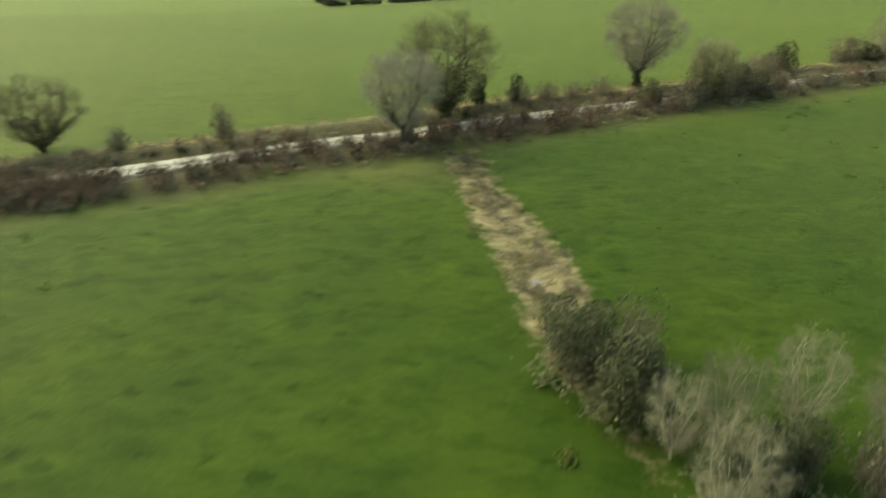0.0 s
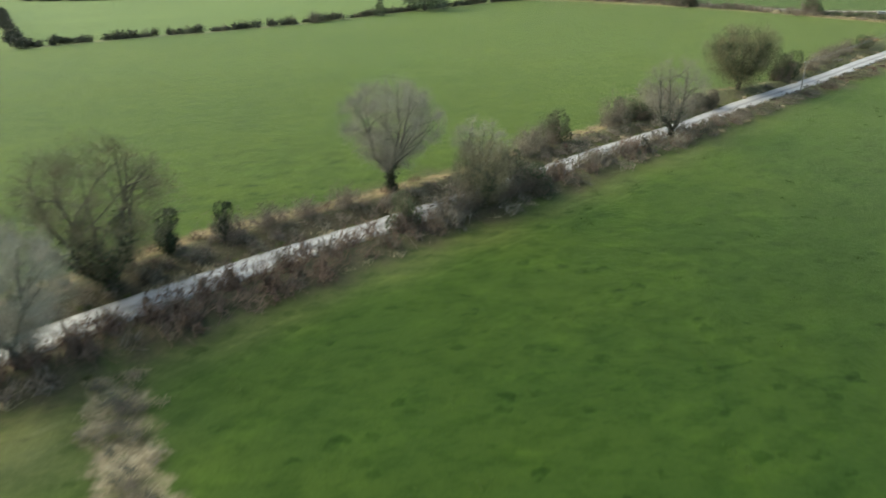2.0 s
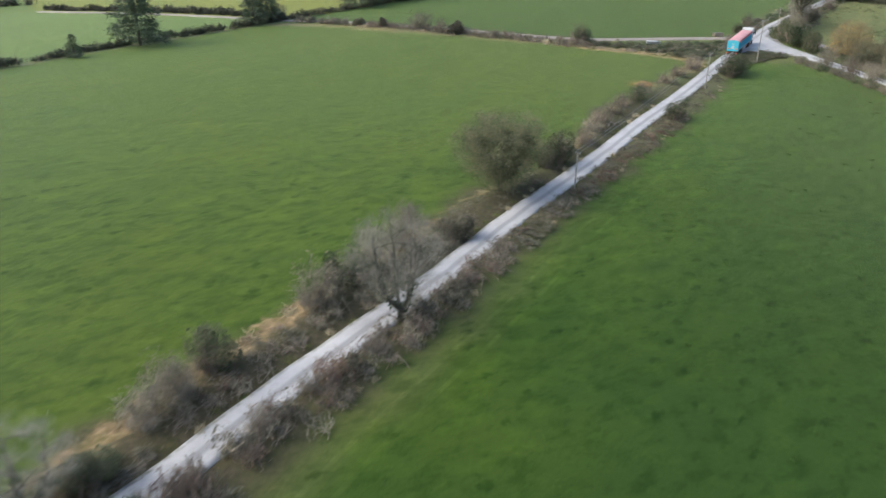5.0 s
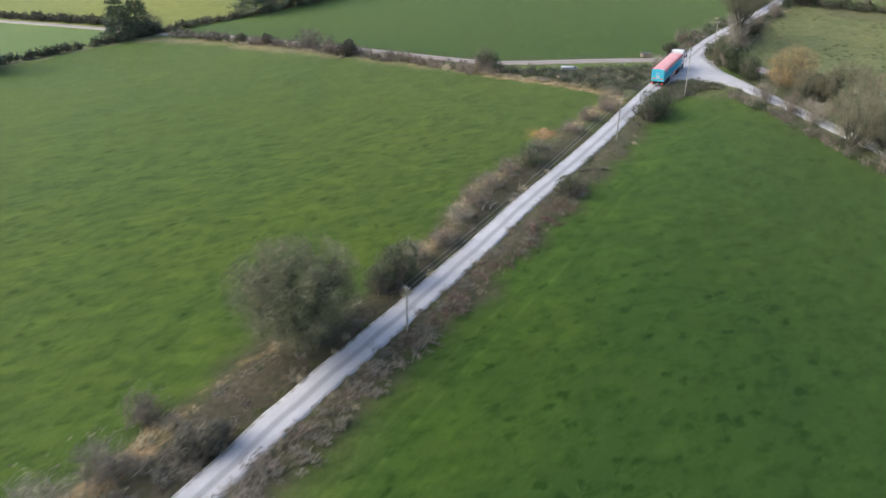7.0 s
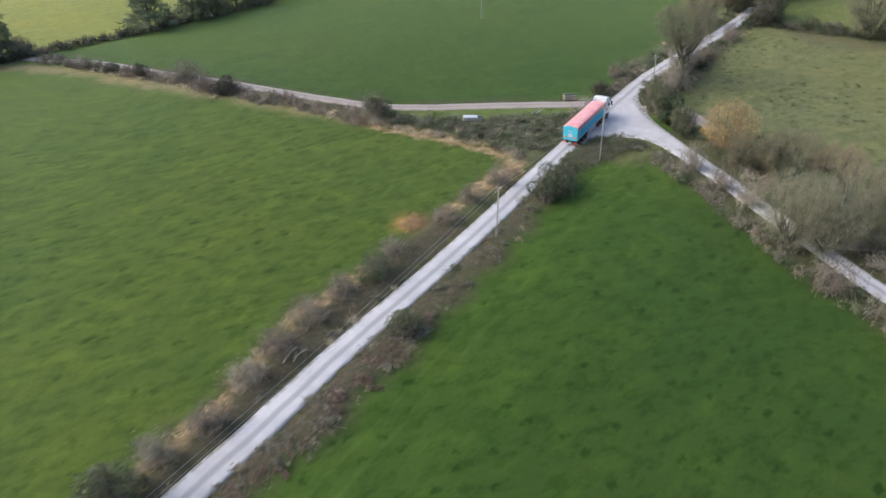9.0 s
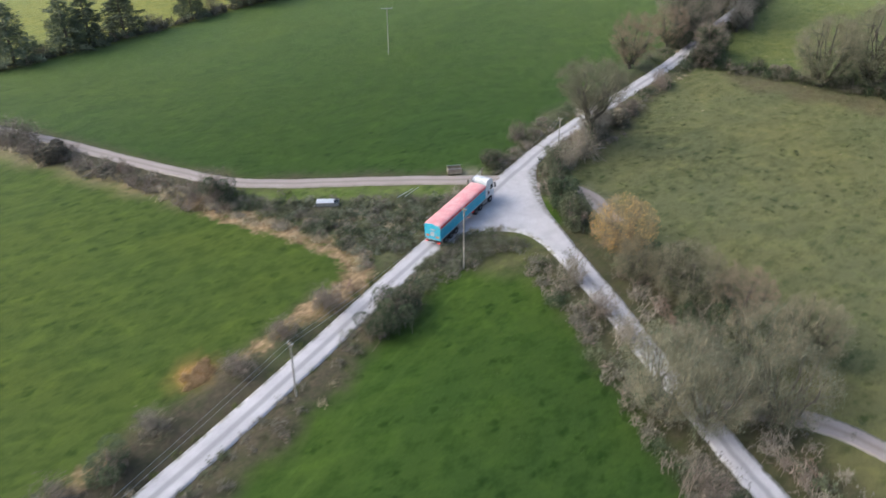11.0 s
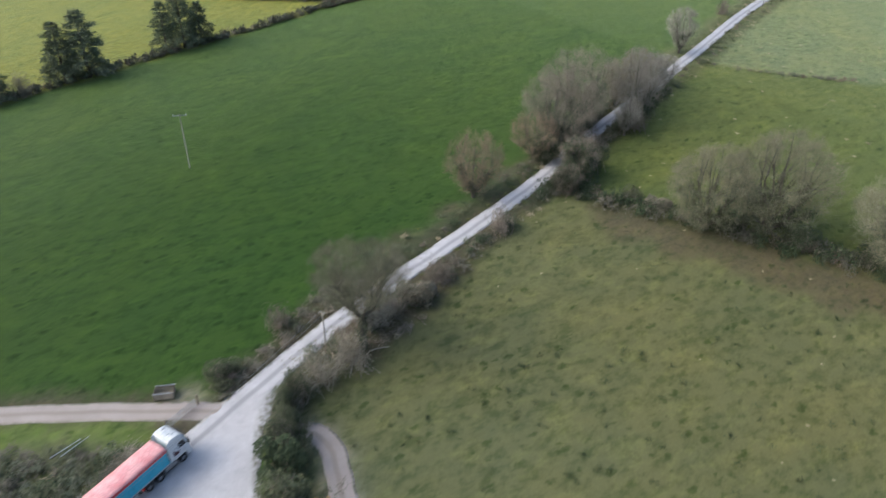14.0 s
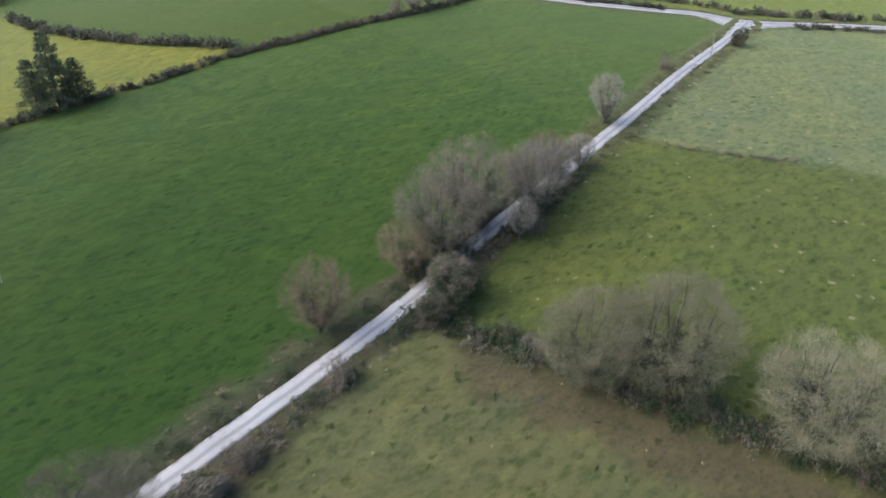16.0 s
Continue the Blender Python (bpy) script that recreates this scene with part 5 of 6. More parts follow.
# rushes and pale tussocks scattered over the pasture
X_, Y_ = RNG.uniform(178, 300, 2600), RNG.uniform(60, 152, 2600)
keep = inside(PASTURE, X_, Y_)
spots = []
for x, y in zip(X_[keep][:560], Y_[keep][:560]):
    if RNG.uniform() < 0.93:
        spots.append(("rush", x, y, RNG.uniform(0.4, 0.8), RNG.uniform(0.2, 0.35)))
    else:
        spots.append(("straw", x, y, RNG.uniform(0.12, 0.25), RNG.uniform(0.12, 0.25)))
undergrowth("rushes", spots, "dark rush tussocks and pale grass tufts over the pasture")
X_, Y_ = RNG.uniform(248, 400, 2000), RNG.uniform(60, 192, 2000)
pale, keep = inside(PALE, X_, Y_), inside(BRIGHT, X_, Y_) | inside(PALE, X_, Y_)
spots = [("straw" if RNG.uniform() < (0.75 if p else 0.5) else "rush", x, y, RNG.uniform(0.2, 0.5), RNG.uniform(0.1, 0.25)) for x, y, p in zip(X_[keep][:500], Y_[keep][:500], pale[keep])]
undergrowth("tussocks", spots, "pale tussocks scattered over the rough field")
X_, Y_ = RNG.uniform(-30, 172, 6000), RNG.uniform(18, 128, 6000)
keep = across(LANE, X_, Y_)[0] < -7
spots = [("sward", x, y, RNG.uniform(0.3, 0.7), RNG.uniform(0.2, 0.45)) for x, y in zip(X_[keep][:500], Y_[keep][:500])]
undergrowth("grass_tussocks", spots, "darker green grass tussocks over the meadow")

# ---- the lorry ----
def paint(name, base, worn, rough=0.35, metal=0.0, coat=0.0):
    m = surface(name, base, worn, 0.8, rough, metal, 6.0, 0.0, 0.0)
    m.node_tree.nodes["Principled BSDF"].inputs["Coat Weight"].default_value = coat
    return m


def lit(name, colour, strength):
    m, nt, b = nodes_of(name)
    b.inputs["Base Color"].default_value = (*colour, 1)
    b.inputs["Emission Color"].default_value = (*colour, 1)
    b.inputs["Emission Strength"].default_value = strength
    b.inputs["Roughness"].default_value = 0.3
    return m


BLUE = paint("trailer_blue", (0.07, 0.52, 0.72), (0.11, 0.58, 0.76), 0.4, coat=0.2)
# sheet red turned pale pink: sky glare on the top put into the colour
SHEET = paint("glare_pink_sheet", (0.76, 0.3, 0.3), (0.84, 0.47, 0.46), 0.32)
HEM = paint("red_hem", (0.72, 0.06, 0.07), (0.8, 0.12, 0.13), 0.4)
WHITE = paint("cab_white", (0.86, 0.86, 0.86), (0.8, 0.8, 0.8), 0.35, coat=0.3)
RAIL = paint("pale_rail", (0.62, 0.65, 0.68), (0.5, 0.54, 0.58), 0.4)
CHASSIS = paint("chassis_black", (0.02, 0.02, 0.022), (0.05, 0.045, 0.04), 0.6)
RUBBER = paint("tyre_rubber", (0.018, 0.018, 0.018), (0.045, 0.042, 0.038), 0.85)
ALLOY = paint("wheel_alloy", (0.5, 0.5, 0.52), (0.36, 0.35, 0.34), 0.35, 0.8)
GALV = surface("galvanised_steel", (0.55, 0.57, 0.58), (0.42, 0.43, 0.43), 3.0, 0.45, 0.7, vary=0.1)
POLEWOOD = surface("silvered_pole_wood", (0.3, 0.28, 0.25), (0.42, 0.4, 0.36), 1.2, 0.85, fine=8.0, vary=0.1)
TIMBER = surface("weathered_timber", (0.2, 0.165, 0.12), (0.32, 0.28, 0.22), 1.2, 0.85, fine=8.0, bump=0.01, vary=0.15)
CONCRETE = surface("rough_concrete", (0.36, 0.345, 0.32), (0.24, 0.235, 0.2), 1.5, 0.9, fine=14.0, bump=0.01, vary=0.1)
RED = lit("tail_lamp_red", (0.85, 0.05, 0.04), 0.5)
AMBER = lit("marker_amber", (1.0, 0.35, 0.08), 1.5)
HAZARD = paint("marker_orange", (0.75, 0.28, 0.1), (0.6, 0.2, 0.1), 0.4)
STRIPE = paint("stripe_dark", (0.1, 0.02, 0.03), (0.07, 0.02, 0.03), 0.35)
GLASS = nodes_of("cab_glass")[0]
GLASS.node_tree.nodes["Principled BSDF"].inputs["Base Color"].default_value = (0.015, 0.018, 0.02, 1)
GLASS.node_tree.nodes["Principled BSDF"].inputs["Roughness"].default_value = 0.06


def box(bm, x0, x1, y0, y1, z0, z1, bevel=0.0):
    r = bmesh.ops.create_cube(bm, size=1, matrix=Matrix.LocRotScale(((x0 + x1) / 2, (y0 + y1) / 2, (z0 + z1) / 2), None, (x1 - x0, y1 - y0, z1 - z0)))
    if bevel:
        e = list({e for v in r["verts"] for e in v.link_edges})
        bmesh.ops.bevel(bm, geom=e, offset=bevel, segments=2, affect="EDGES", profile=0.6)


def rod(bm, a, b, r, n=10):
    a, b = Vector(a), Vector(b)
    m = Matrix.Translation((a + b) / 2) @ (b - a).to_track_quat("Z", "Y").to_matrix().to_4x4()
    bmesh.ops.create_cone(bm, cap_ends=True, segments=n, radius1=r, radius2=r, depth=(b - a).length, matrix=m)


def extruded(bm, outline, y0, y1):
    """A solid from an outline in x and z, between two y."""
    a = [bm.verts.new((x, y0, z)) for x, z in outline]
    b = [bm.verts.new((x, y1, z)) for x, z in outline]
    n = len(outline)
    bm.faces.new(a[::-1])
    bm.faces.new(b)
    for i in range(n):
        bm.faces.new((a[i], a[(i + 1) % n], b[(i + 1) % n], b[i]))
    bmesh.ops.recalc_face_normals(bm, faces=bm.faces)


def part(name, bm, material, parent, label=""):
    me = bpy.data.meshes.new(name)
    bm.to_mesh(me)
    bm.free()
    me.materials.append(material)
    ob = new(name, me)
    ob.parent = parent
    return tagged(ob, label)


def made(build):
    bm = bmesh.new()
    build(bm)
    return bm


def boxed(*a, bevel=0.0):
    return made(lambda bm: box(bm, *a, bevel))


def wheel(parent, x, y, r=0.5, w=0.3):
    hub = part("wheel", made(lambda bm: rod(bm, (x, y - w * 0.3, r), (x, y + w * 0.3, r), r * 0.3, 14)), CHASSIS, parent)
    bm = bmesh.new()
    prof = [(r * 0.56, -w / 2), (r * 0.94, -w / 2), (r, -w * 0.36), (r, w * 0.36), (r * 0.94, w / 2), (r * 0.56, w / 2)]
    rings = []
    for k in range(24):
        a = k * 2 * math.pi / 24
        rings.append([bm.verts.new((x + q * math.cos(a), y + d_, r + q * math.sin(a))) for q, d_ in prof])
    for k in range(24):
        p, q = rings[k], rings[(k + 1) % 24]
        for j in range(6):
            bm.faces.new((p[j], p[(j + 1) % 6], q[(j + 1) % 6], q[j]))
    bmesh.ops.recalc_face_normals(bm, faces=bm.faces)
    part("tyre", bm, RUBBER, hub, "black rubber tyre")
    s = 1 if y > 0 else -1
    part("rim", made(lambda b: rod(b, (x, y + s * w * 0.1, r), (x, y + s * w * 0.34, r), r * 0.56, 20)), ALLOY, hub, "bare alloy rim")


def lorry(m):
    t = root("lorry", "articulated lorry with ribbed blue trailer, red sheet and white cab", "lorry")
    L0, L1, W, Z0, Z1 = -1.6, 11.2, 1.26, 1.2, 3.36
    part("trailer_body", boxed(L0, L1, -W + 0.06, W - 0.06, Z0, Z1, bevel=0.04), BLUE, t, "blue painted steel body")
    part("trailer_floor", boxed(L0, L1, -W + 0.03, W - 0.03, Z0 - 0.12, Z0 - 0.004, bevel=0.02), CHASSIS, t)
    for s in (-1, 1):
        part("bottom_rail", boxed(L0 + 0.02, L1 - 0.02, *sorted((s * (W - 0.055), s * (W + 0.01))), Z0 + 0.0, Z0 + 0.13, bevel=0.015), RAIL, t, "pale grey bottom rail")
        part("top_rail", boxed(L0 + 0.02, L1 - 0.02, *sorted((s * (W - 0.055), s * (W + 0.0))), Z1 - 0.36, Z1 - 0.25, bevel=0.015), BLUE, t)
        for k in range(22):
            x = L0 + 0.12 + k * (L1 - L0 - 0.3) / 21
            part("rib", boxed(x, x + 0.11, *sorted((s * (W - 0.06), s * W)), Z0 + 0.134, Z1 - 0.364, bevel=0.012), BLUE, t)
        part("corner_post", boxed(L0 - 0.05, L0 + 0.1, *sorted((s * (W - 0.13), s * (W + 0.012))), Z0 - 0.05, Z1 - 0.02, bevel=0.02), BLUE, t)
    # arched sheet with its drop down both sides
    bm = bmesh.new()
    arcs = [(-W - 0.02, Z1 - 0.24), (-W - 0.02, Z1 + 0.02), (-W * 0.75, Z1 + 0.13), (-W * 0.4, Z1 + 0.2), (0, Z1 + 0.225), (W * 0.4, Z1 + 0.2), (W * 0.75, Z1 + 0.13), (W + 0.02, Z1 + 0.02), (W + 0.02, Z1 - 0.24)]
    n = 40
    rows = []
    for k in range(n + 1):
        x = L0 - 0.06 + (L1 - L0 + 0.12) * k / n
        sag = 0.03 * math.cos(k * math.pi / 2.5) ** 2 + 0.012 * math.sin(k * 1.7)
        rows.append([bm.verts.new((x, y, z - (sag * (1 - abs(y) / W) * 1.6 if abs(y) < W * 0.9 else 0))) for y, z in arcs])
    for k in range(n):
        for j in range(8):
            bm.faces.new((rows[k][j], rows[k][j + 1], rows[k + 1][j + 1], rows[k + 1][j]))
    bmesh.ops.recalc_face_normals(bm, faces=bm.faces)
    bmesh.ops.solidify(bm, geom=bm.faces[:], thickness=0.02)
    ob = part("roof_sheet", bm, SHEET, t, "red roll-over sheet, sky glare in its pale colour")
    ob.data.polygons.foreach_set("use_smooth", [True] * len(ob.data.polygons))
    # side hems keep the sheet's own red, without the glare colour
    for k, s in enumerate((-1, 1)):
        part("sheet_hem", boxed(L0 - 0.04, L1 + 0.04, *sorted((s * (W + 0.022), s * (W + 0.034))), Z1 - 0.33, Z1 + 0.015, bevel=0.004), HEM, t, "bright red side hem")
        part("sheet_strap", boxed(L0, L1, *sorted((s * (W + 0.022), s * (W + 0.045))), Z1 - 0.41, Z1 - 0.34, bevel=0.008), RAIL, t, "pale sheet tube")
    # arched front and rear boards
    for x0, x1 in ((L0 - 0.06, L0 + 0.02), (L1 - 0.02, L1 + 0.06)):
        bm = bmesh.new()
        pts = [(-W + 0.04, Z1 - 0.2)] + [(y, z - 0.03) for y, z in arcs[1:-1]] + [(W - 0.04, Z1 - 0.2)]
        a = [bm.verts.new((x0, y, z)) for y, z in pts]
        b = [bm.verts.new((x1, y, z)) for y, z in pts]
        bm.faces.new(a)
        bm.faces.new(b[::-1])
        for i in range(len(pts)):
            bm.faces.new((a[i], b[i], b[(i + 1) % len(pts)], a[(i + 1) % len(pts)]))
        bmesh.ops.recalc_face_normals(bm, faces=bm.faces)
        part("end_board", bm, BLUE, t)
    # rear door
    door = part("rear_door", boxed(L0 - 0.07, L0 - 0.004, -W + 0.14, W - 0.14, Z0 - 0.05, Z1 - 0.22, bevel=0.015), BLUE, t)
    part("hatch", boxed(L0 - 0.12, L0 - 0.074, -0.3, 0.3, Z0 + 0.5, Z0 + 1.15, bevel=0.02), RAIL, door, "pale grain hatch in the door")
    for s in (-1, 1):
        part("marker_board", boxed(L0 - 0.1, L0 - 0.074, *sorted((s * 0.5, s * 1.08)), Z0 + 0.32, Z0 + 0.58, bevel=0.008), HAZARD, door, "orange reflective board")
        part("door_bar", boxed(L0 - 0.11, L0 - 0.074, *sorted((s * 0.4, s * 0.46)), Z0 + 0.1, Z1 - 0.4, bevel=0.01), BLUE, door)
    part("name_panel", boxed(L0 - 0.085, L0 - 0.074, -0.35, 0.35, Z1 - 0.75, Z1 - 0.6), RAIL, door, "pale lettering bar")
    bar = part("bumper", boxed(L0 - 0.1, L0 + 0.1, -W + 0.06, W - 0.06, 0.62, 0.84, bevel=0.03), CHASSIS, t)
    part("number_plate", boxed(L0 - 0.125, L0 - 0.104, -0.26, 0.26, 0.66, 0.78), RAIL, bar, "plain plate")
    for s in (-1, 1):
        part("tail_lamp", boxed(L0 - 0.135, L0 - 0.104, *sorted((s * 0.78, s * 1.16)), 0.65, 0.8, bevel=0.012), RED, bar, "lit red tail lamp")
    # running gear
    for s in (-0.42, 0.42):
        part("chassis_beam", boxed(-1.4, 10.6, s - 0.07, s + 0.07, 0.84, Z0 - 0.124, bevel=0.01), CHASSIS, t)
    for x in (-0.15, 1.2, 2.55):
        part("axle", made(lambda bm: rod(bm, (x, -1.1, 0.5), (x, 1.1, 0.5), 0.07)), CHASSIS, t)
        for s in (-1, 1):
            wheel(t, x, s * 1.06, 0.5, 0.36)
            bm = bmesh.new()
            g = [(x + 0.58 * math.cos(a), 0.5 + 0.58 * math.sin(a)) for a in np.linspace(0.5, math.pi - 0.5, 8)]
            g += [(x + 0.54 * math.cos(a), 0.5 + 0.54 * math.sin(a)) for a in np.linspace(math.pi - 0.5, 0.5, 8)]
            extruded(bm, g, s * 1.06 - 0.18, s * 1.06 + 0.18)
            part("mudguard", bm, CHASSIS, t)
    for s in (-1, 1):
        part("landing_leg", made(lambda bm: (box(bm, 7.3, 7.44, s * 0.75 - 0.07, s * 0.75 + 0.07, 0.35, Z0 - 0.12, 0.01), box(bm, 7.22, 7.52, s * 0.75 - 0.12, s * 0.75 + 0.12, 0.3, 0.36, 0.01))), CHASSIS, t)
        part("side_guard", made(lambda bm: (box(bm, 3.4, 7.1, s * 1.16 - 0.02, s * 1.16 + 0.02, 0.6, 0.72), box(bm, 3.4, 7.1, s * 1.16 - 0.02, s * 1.16 + 0.02, 0.84, 0.96), box(bm, 4.6, 4.66, s * 1.15 - 0.02, s * 1.15 + 0.02, 0.6, Z0 - 0.12))), RAIL, t, "pale side guard")
        part("side_marker", boxed(6.0, 6.12, *sorted((s * 1.2, s * 1.23)), 0.76, 0.82), AMBER, t, "amber side marker")
    # tractor
    for s in (-0.4, 0.4):
        part("tractor_beam", boxed(7.75, 13.5, s - 0.06, s + 0.06, 0.62, 0.832, bevel=0.01), CHASSIS, t)
    part("coupling_plate", boxed(8.6, 9.8, -0.5, 0.5, 0.838, 0.99, bevel=0.02), CHASSIS, t)
    for x, w in ((8.35, 0.5), (9.7, 0.5), (12.7, 0.36)):
        for s in (-1, 1):
            wheel(t, x, s * (1.24 - w / 2), 0.5, w)
            bm = bmesh.new()
            g = [(x + 0.6 * math.cos(a), 0.5 + 0.56 * math.sin(a)) for a in np.linspace(0.25, math.pi - 0.25, 8)]
            g += [(x + 0.55 * math.cos(a), 0.5 + 0.52 * math.sin(a)) for a in np.linspace(math.pi - 0.25, 0.25, 8)]
            extruded(bm, g, s * (1.24 - w / 2) - w / 2, s * (1.24 - w / 2) + w / 2)
            part("wheel_arch", bm, CHASSIS, t)
    for s in (-1, 1):
        part("tractor_tail_lamp", boxed(7.66, 7.74, *sorted((s * 0.72, s * 1.14)), 0.68, 0.86, bevel=0.015), RED, t, "lit red tail lamp")
        tank = part("fuel_tank", boxed(10.35, 11.9, *sorted((s * 0.6, s * 1.2)), 0.42, 0.98, bevel=0.09), ALLOY, t, "alloy fuel tank")
        part("tank_step", boxed(10.5, 11.8, *sorted((s * 1.205, s * 1.24)), 0.42, 0.5, bevel=0.01), CHASSIS, tank)
    part("rear_crossbar", boxed(7.68, 7.78, -1.1, 1.1, 0.6, 0.68, bevel=0.01), CHASSIS, t)
    cab = part("cab", made(lambda bm: (extruded(bm, [(11.75, 1.02), (13.82, 1.02), (13.95, 1.5), (13.9, 1.98), (13.6, 3.05), (13.42, 3.55), (13.1, 3.84), (12.6, 3.96), (11.75, 4.0)], -1.22, 1.22),
                                       bmesh.ops.bevel(bm, geom=bm.edges[:], offset=0.09, segments=3, affect="EDGES", profile=0.6))), WHITE, t, "white painted sleeper cab")
    part("bumper_skirt", boxed(13.2, 13.98, -1.21, 1.21, 0.42, 1.016, bevel=0.08), WHITE, cab)
    part("windscreen", made(lambda bm: extruded(bm, [(13.93, 2.06), (13.62, 3.02), (13.6, 3.02), (13.9, 2.04)], -1.06, 1.06)), GLASS, cab, "dark glass windscreen")
    part("sun_visor", boxed(13.5, 13.86, -1.08, 1.08, 3.1, 3.17, bevel=0.02), CHASSIS, cab)
    part("grille", boxed(13.94, 13.985, -0.8, 0.8, 1.06, 1.75, bevel=0.02), CHASSIS, cab)
    for s in (-1, 1):
        door_ = part("cab_door", made(lambda bm: extruded(bm, [(12.5, 1.15), (13.55, 1.15), (13.72, 2.0), (13.42, 3.02), (12.5, 3.02)], *sorted((s * 1.222, s * 1.236)))), WHITE, cab)
        part("side_window", made(lambda bm: extruded(bm, [(12.62, 2.12), (13.56, 2.12), (13.3, 2.9), (12.62, 2.9)], *sorted((s * 1.238, s * 1.246)))), GLASS, door_, "dark side window")
        part("door_handle", boxed(12.58, 12.78, *sorted((s * 1.238, s * 1.262)), 1.85, 1.91), CHASSIS, door_)
        part("stripe", made(lambda bm: extruded(bm, [(11.85, 1.55), (13.5, 1.62), (13.6, 1.8), (12.9, 1.74), (12.2, 2.0), (11.85, 2.4)], *sorted((s * 1.224, s * 1.23)))), STRIPE, cab, "dark red sweep along the cab side")
        mir = part("mirror_arm", made(lambda bm: (rod(bm, (13.6, s * 1.2, 2.95), (13.72, s * 1.48, 2.9), 0.025), rod(bm, (13.6, s * 1.2, 2.1), (13.72, s * 1.48, 2.2), 0.025))), CHASSIS, cab)
        part("mirror", boxed(13.64, 13.8, *sorted((s * 1.36, s * 1.6)), 2.15, 2.92, bevel=0.04), CHASSIS, mir, "black mirror housing")
        part("headlamp", boxed(13.86, 14.0, *sorted((s * 0.72, s * 1.16)), 0.62, 0.86, bevel=0.03), RAIL, cab)
        part("deflector", made(lambda bm: extruded(bm, [(11.3, 1.15), (11.74, 1.15), (11.74, 3.86), (11.45, 3.72)], *sorted((s * 1.15, s * 1.21)))), WHITE, cab, "white side air deflector")
    part("roof_hatch", boxed(12.2, 12.75, -0.35, 0.35, 3.985, 4.03, bevel=0.015), RAIL, cab, "pale roof hatch")
    for s in (-0.7, 0.7):
        part("air_horn", made(lambda bm: rod(bm, (12.5, s, 4.02), (12.95, s, 4.0), 0.04, 8)), ALLOY, cab, "chrome air horn")
    part("cab_back", boxed(11.68, 11.746, -1.05, 1.05, 1.1, 3.84, bevel=0.02), WHITE, cab)
    t.matrix_basis = m
    return t


HEAD = 21.2
LX, LY = 167.75, 134.3
c, s = math.cos(radians(HEAD)), math.sin(radians(HEAD))
zr, zf = [float(ground_z(LX + d_ * c, LY + d_ * s)) for d_ in (1.0, 13.0)]
lorry(pose(LX, LY, zr + 0.17 - (zf - zr) / 12, 0, -math.degrees(math.atan2(zf - zr, 12.0)), HEAD) @ Matrix.Scale(1 / SCALE, 4))


# ---- gates, poles and other small things ----
def field_gate(x, y, turn, length=3.5):
    g = root("field_gate", "galvanised tubular steel field gate closed across the track", "gate")
    for z in (0.18, 0.36, 0.54, 0.72, 0.92, 1.14):
        part("rail", made(lambda bm: rod(bm, (0.05, 0, z), (length - 0.05, 0, z), 0.028, 8)), GALV, g)
    for q in (0.05, length - 0.05):
        part("stile", made(lambda bm: rod(bm, (q, 0, 0.14), (q, 0, 1.2), 0.03, 8)), GALV, g)
    part("brace", made(lambda bm: rod(bm, (0.1, -0.045, 0.2), (length / 2, -0.045, 1.12), 0.02, 8)), GALV, g)
    part("brace", made(lambda bm: rod(bm, (length - 0.1, -0.045, 0.2), (length / 2, -0.045, 1.12), 0.02, 8)), GALV, g)
    part("hinge", boxed(-0.08, 0.02, -0.03, 0.03, 0.9, 0.96), GALV, g)
    part("latch", boxed(length - 0.02, length + 0.12, -0.02, 0.02, 0.84, 0.88), GALV, g)
    g.matrix_basis = pose(x, y, float(ground_z(x, y)) + 0.08, 0, -3, turn)


def post(x, y, h=1.4):
    p = tagged(new("gate_post", mesh_of("gate_post", *tubes(np.array([[0, 0, -0.2]]), np.array([[0, 0, h]]), np.array([0.11]), np.array([0.1]), 8), TIMBER)), "stout timber gate post", "post", "gate posts")
    p.matrix_basis = pose(x, y, float(ground_z(x, y)))
    top = part("post_cap", made(lambda bm: rod(bm, (0, 0, h), (0, 0, h + 0.03), 0.11, 8)), TIMBER, p)
    return top


def pole(x, y, h, label, arm=0.0, turn=20.0, lean=0.0):
    p = root("utility_pole", label, "pole")
    part("shaft", made(lambda bm: bmesh.ops.create_cone(bm, cap_ends=True, segments=12, radius1=0.095, radius2=0.07, depth=h + 0.4, matrix=Matrix.Translation((0, 0, h / 2 - 0.2)))), POLEWOOD, p)
    w = arm or 0.5
    part("crossarm", boxed(-0.05, 0.05, -w, w, h - 0.35, h - 0.23, bevel=0.01), TIMBER if arm < 1 else GALV, p)
    for q in (-0.9, 0.9):
        part("insulator", made(lambda bm: (rod(bm, (0, q * w, h - 0.23), (0, q * w, h - 0.13), 0.03, 8), rod(bm, (0, q * w, h - 0.13), (0, q * w, h - 0.03), 0.055, 10))), RAIL, p, "pale glazed insulator")
    p.matrix_basis = pose(x, y, float(ground_z(x, y)), 0, lean, turn)
    return p


def wire(a, b, sag, label="thin pale overhead wire"):
    n = 14
    t_ = np.linspace(0, 1, n + 1)[:, None]
    line = np.array(a) + (np.array(b) - np.array(a)) * t_ - np.array([0, 0, sag]) * (4 * t_ * (1 - t_))
    r = np.full(n, 0.014)
    tagged(new("overhead_wire", mesh_of("overhead_wire", *tubes(line[:-1], line[1:], r, r, 4), GALV)), label, "wire", "wires along the lane")


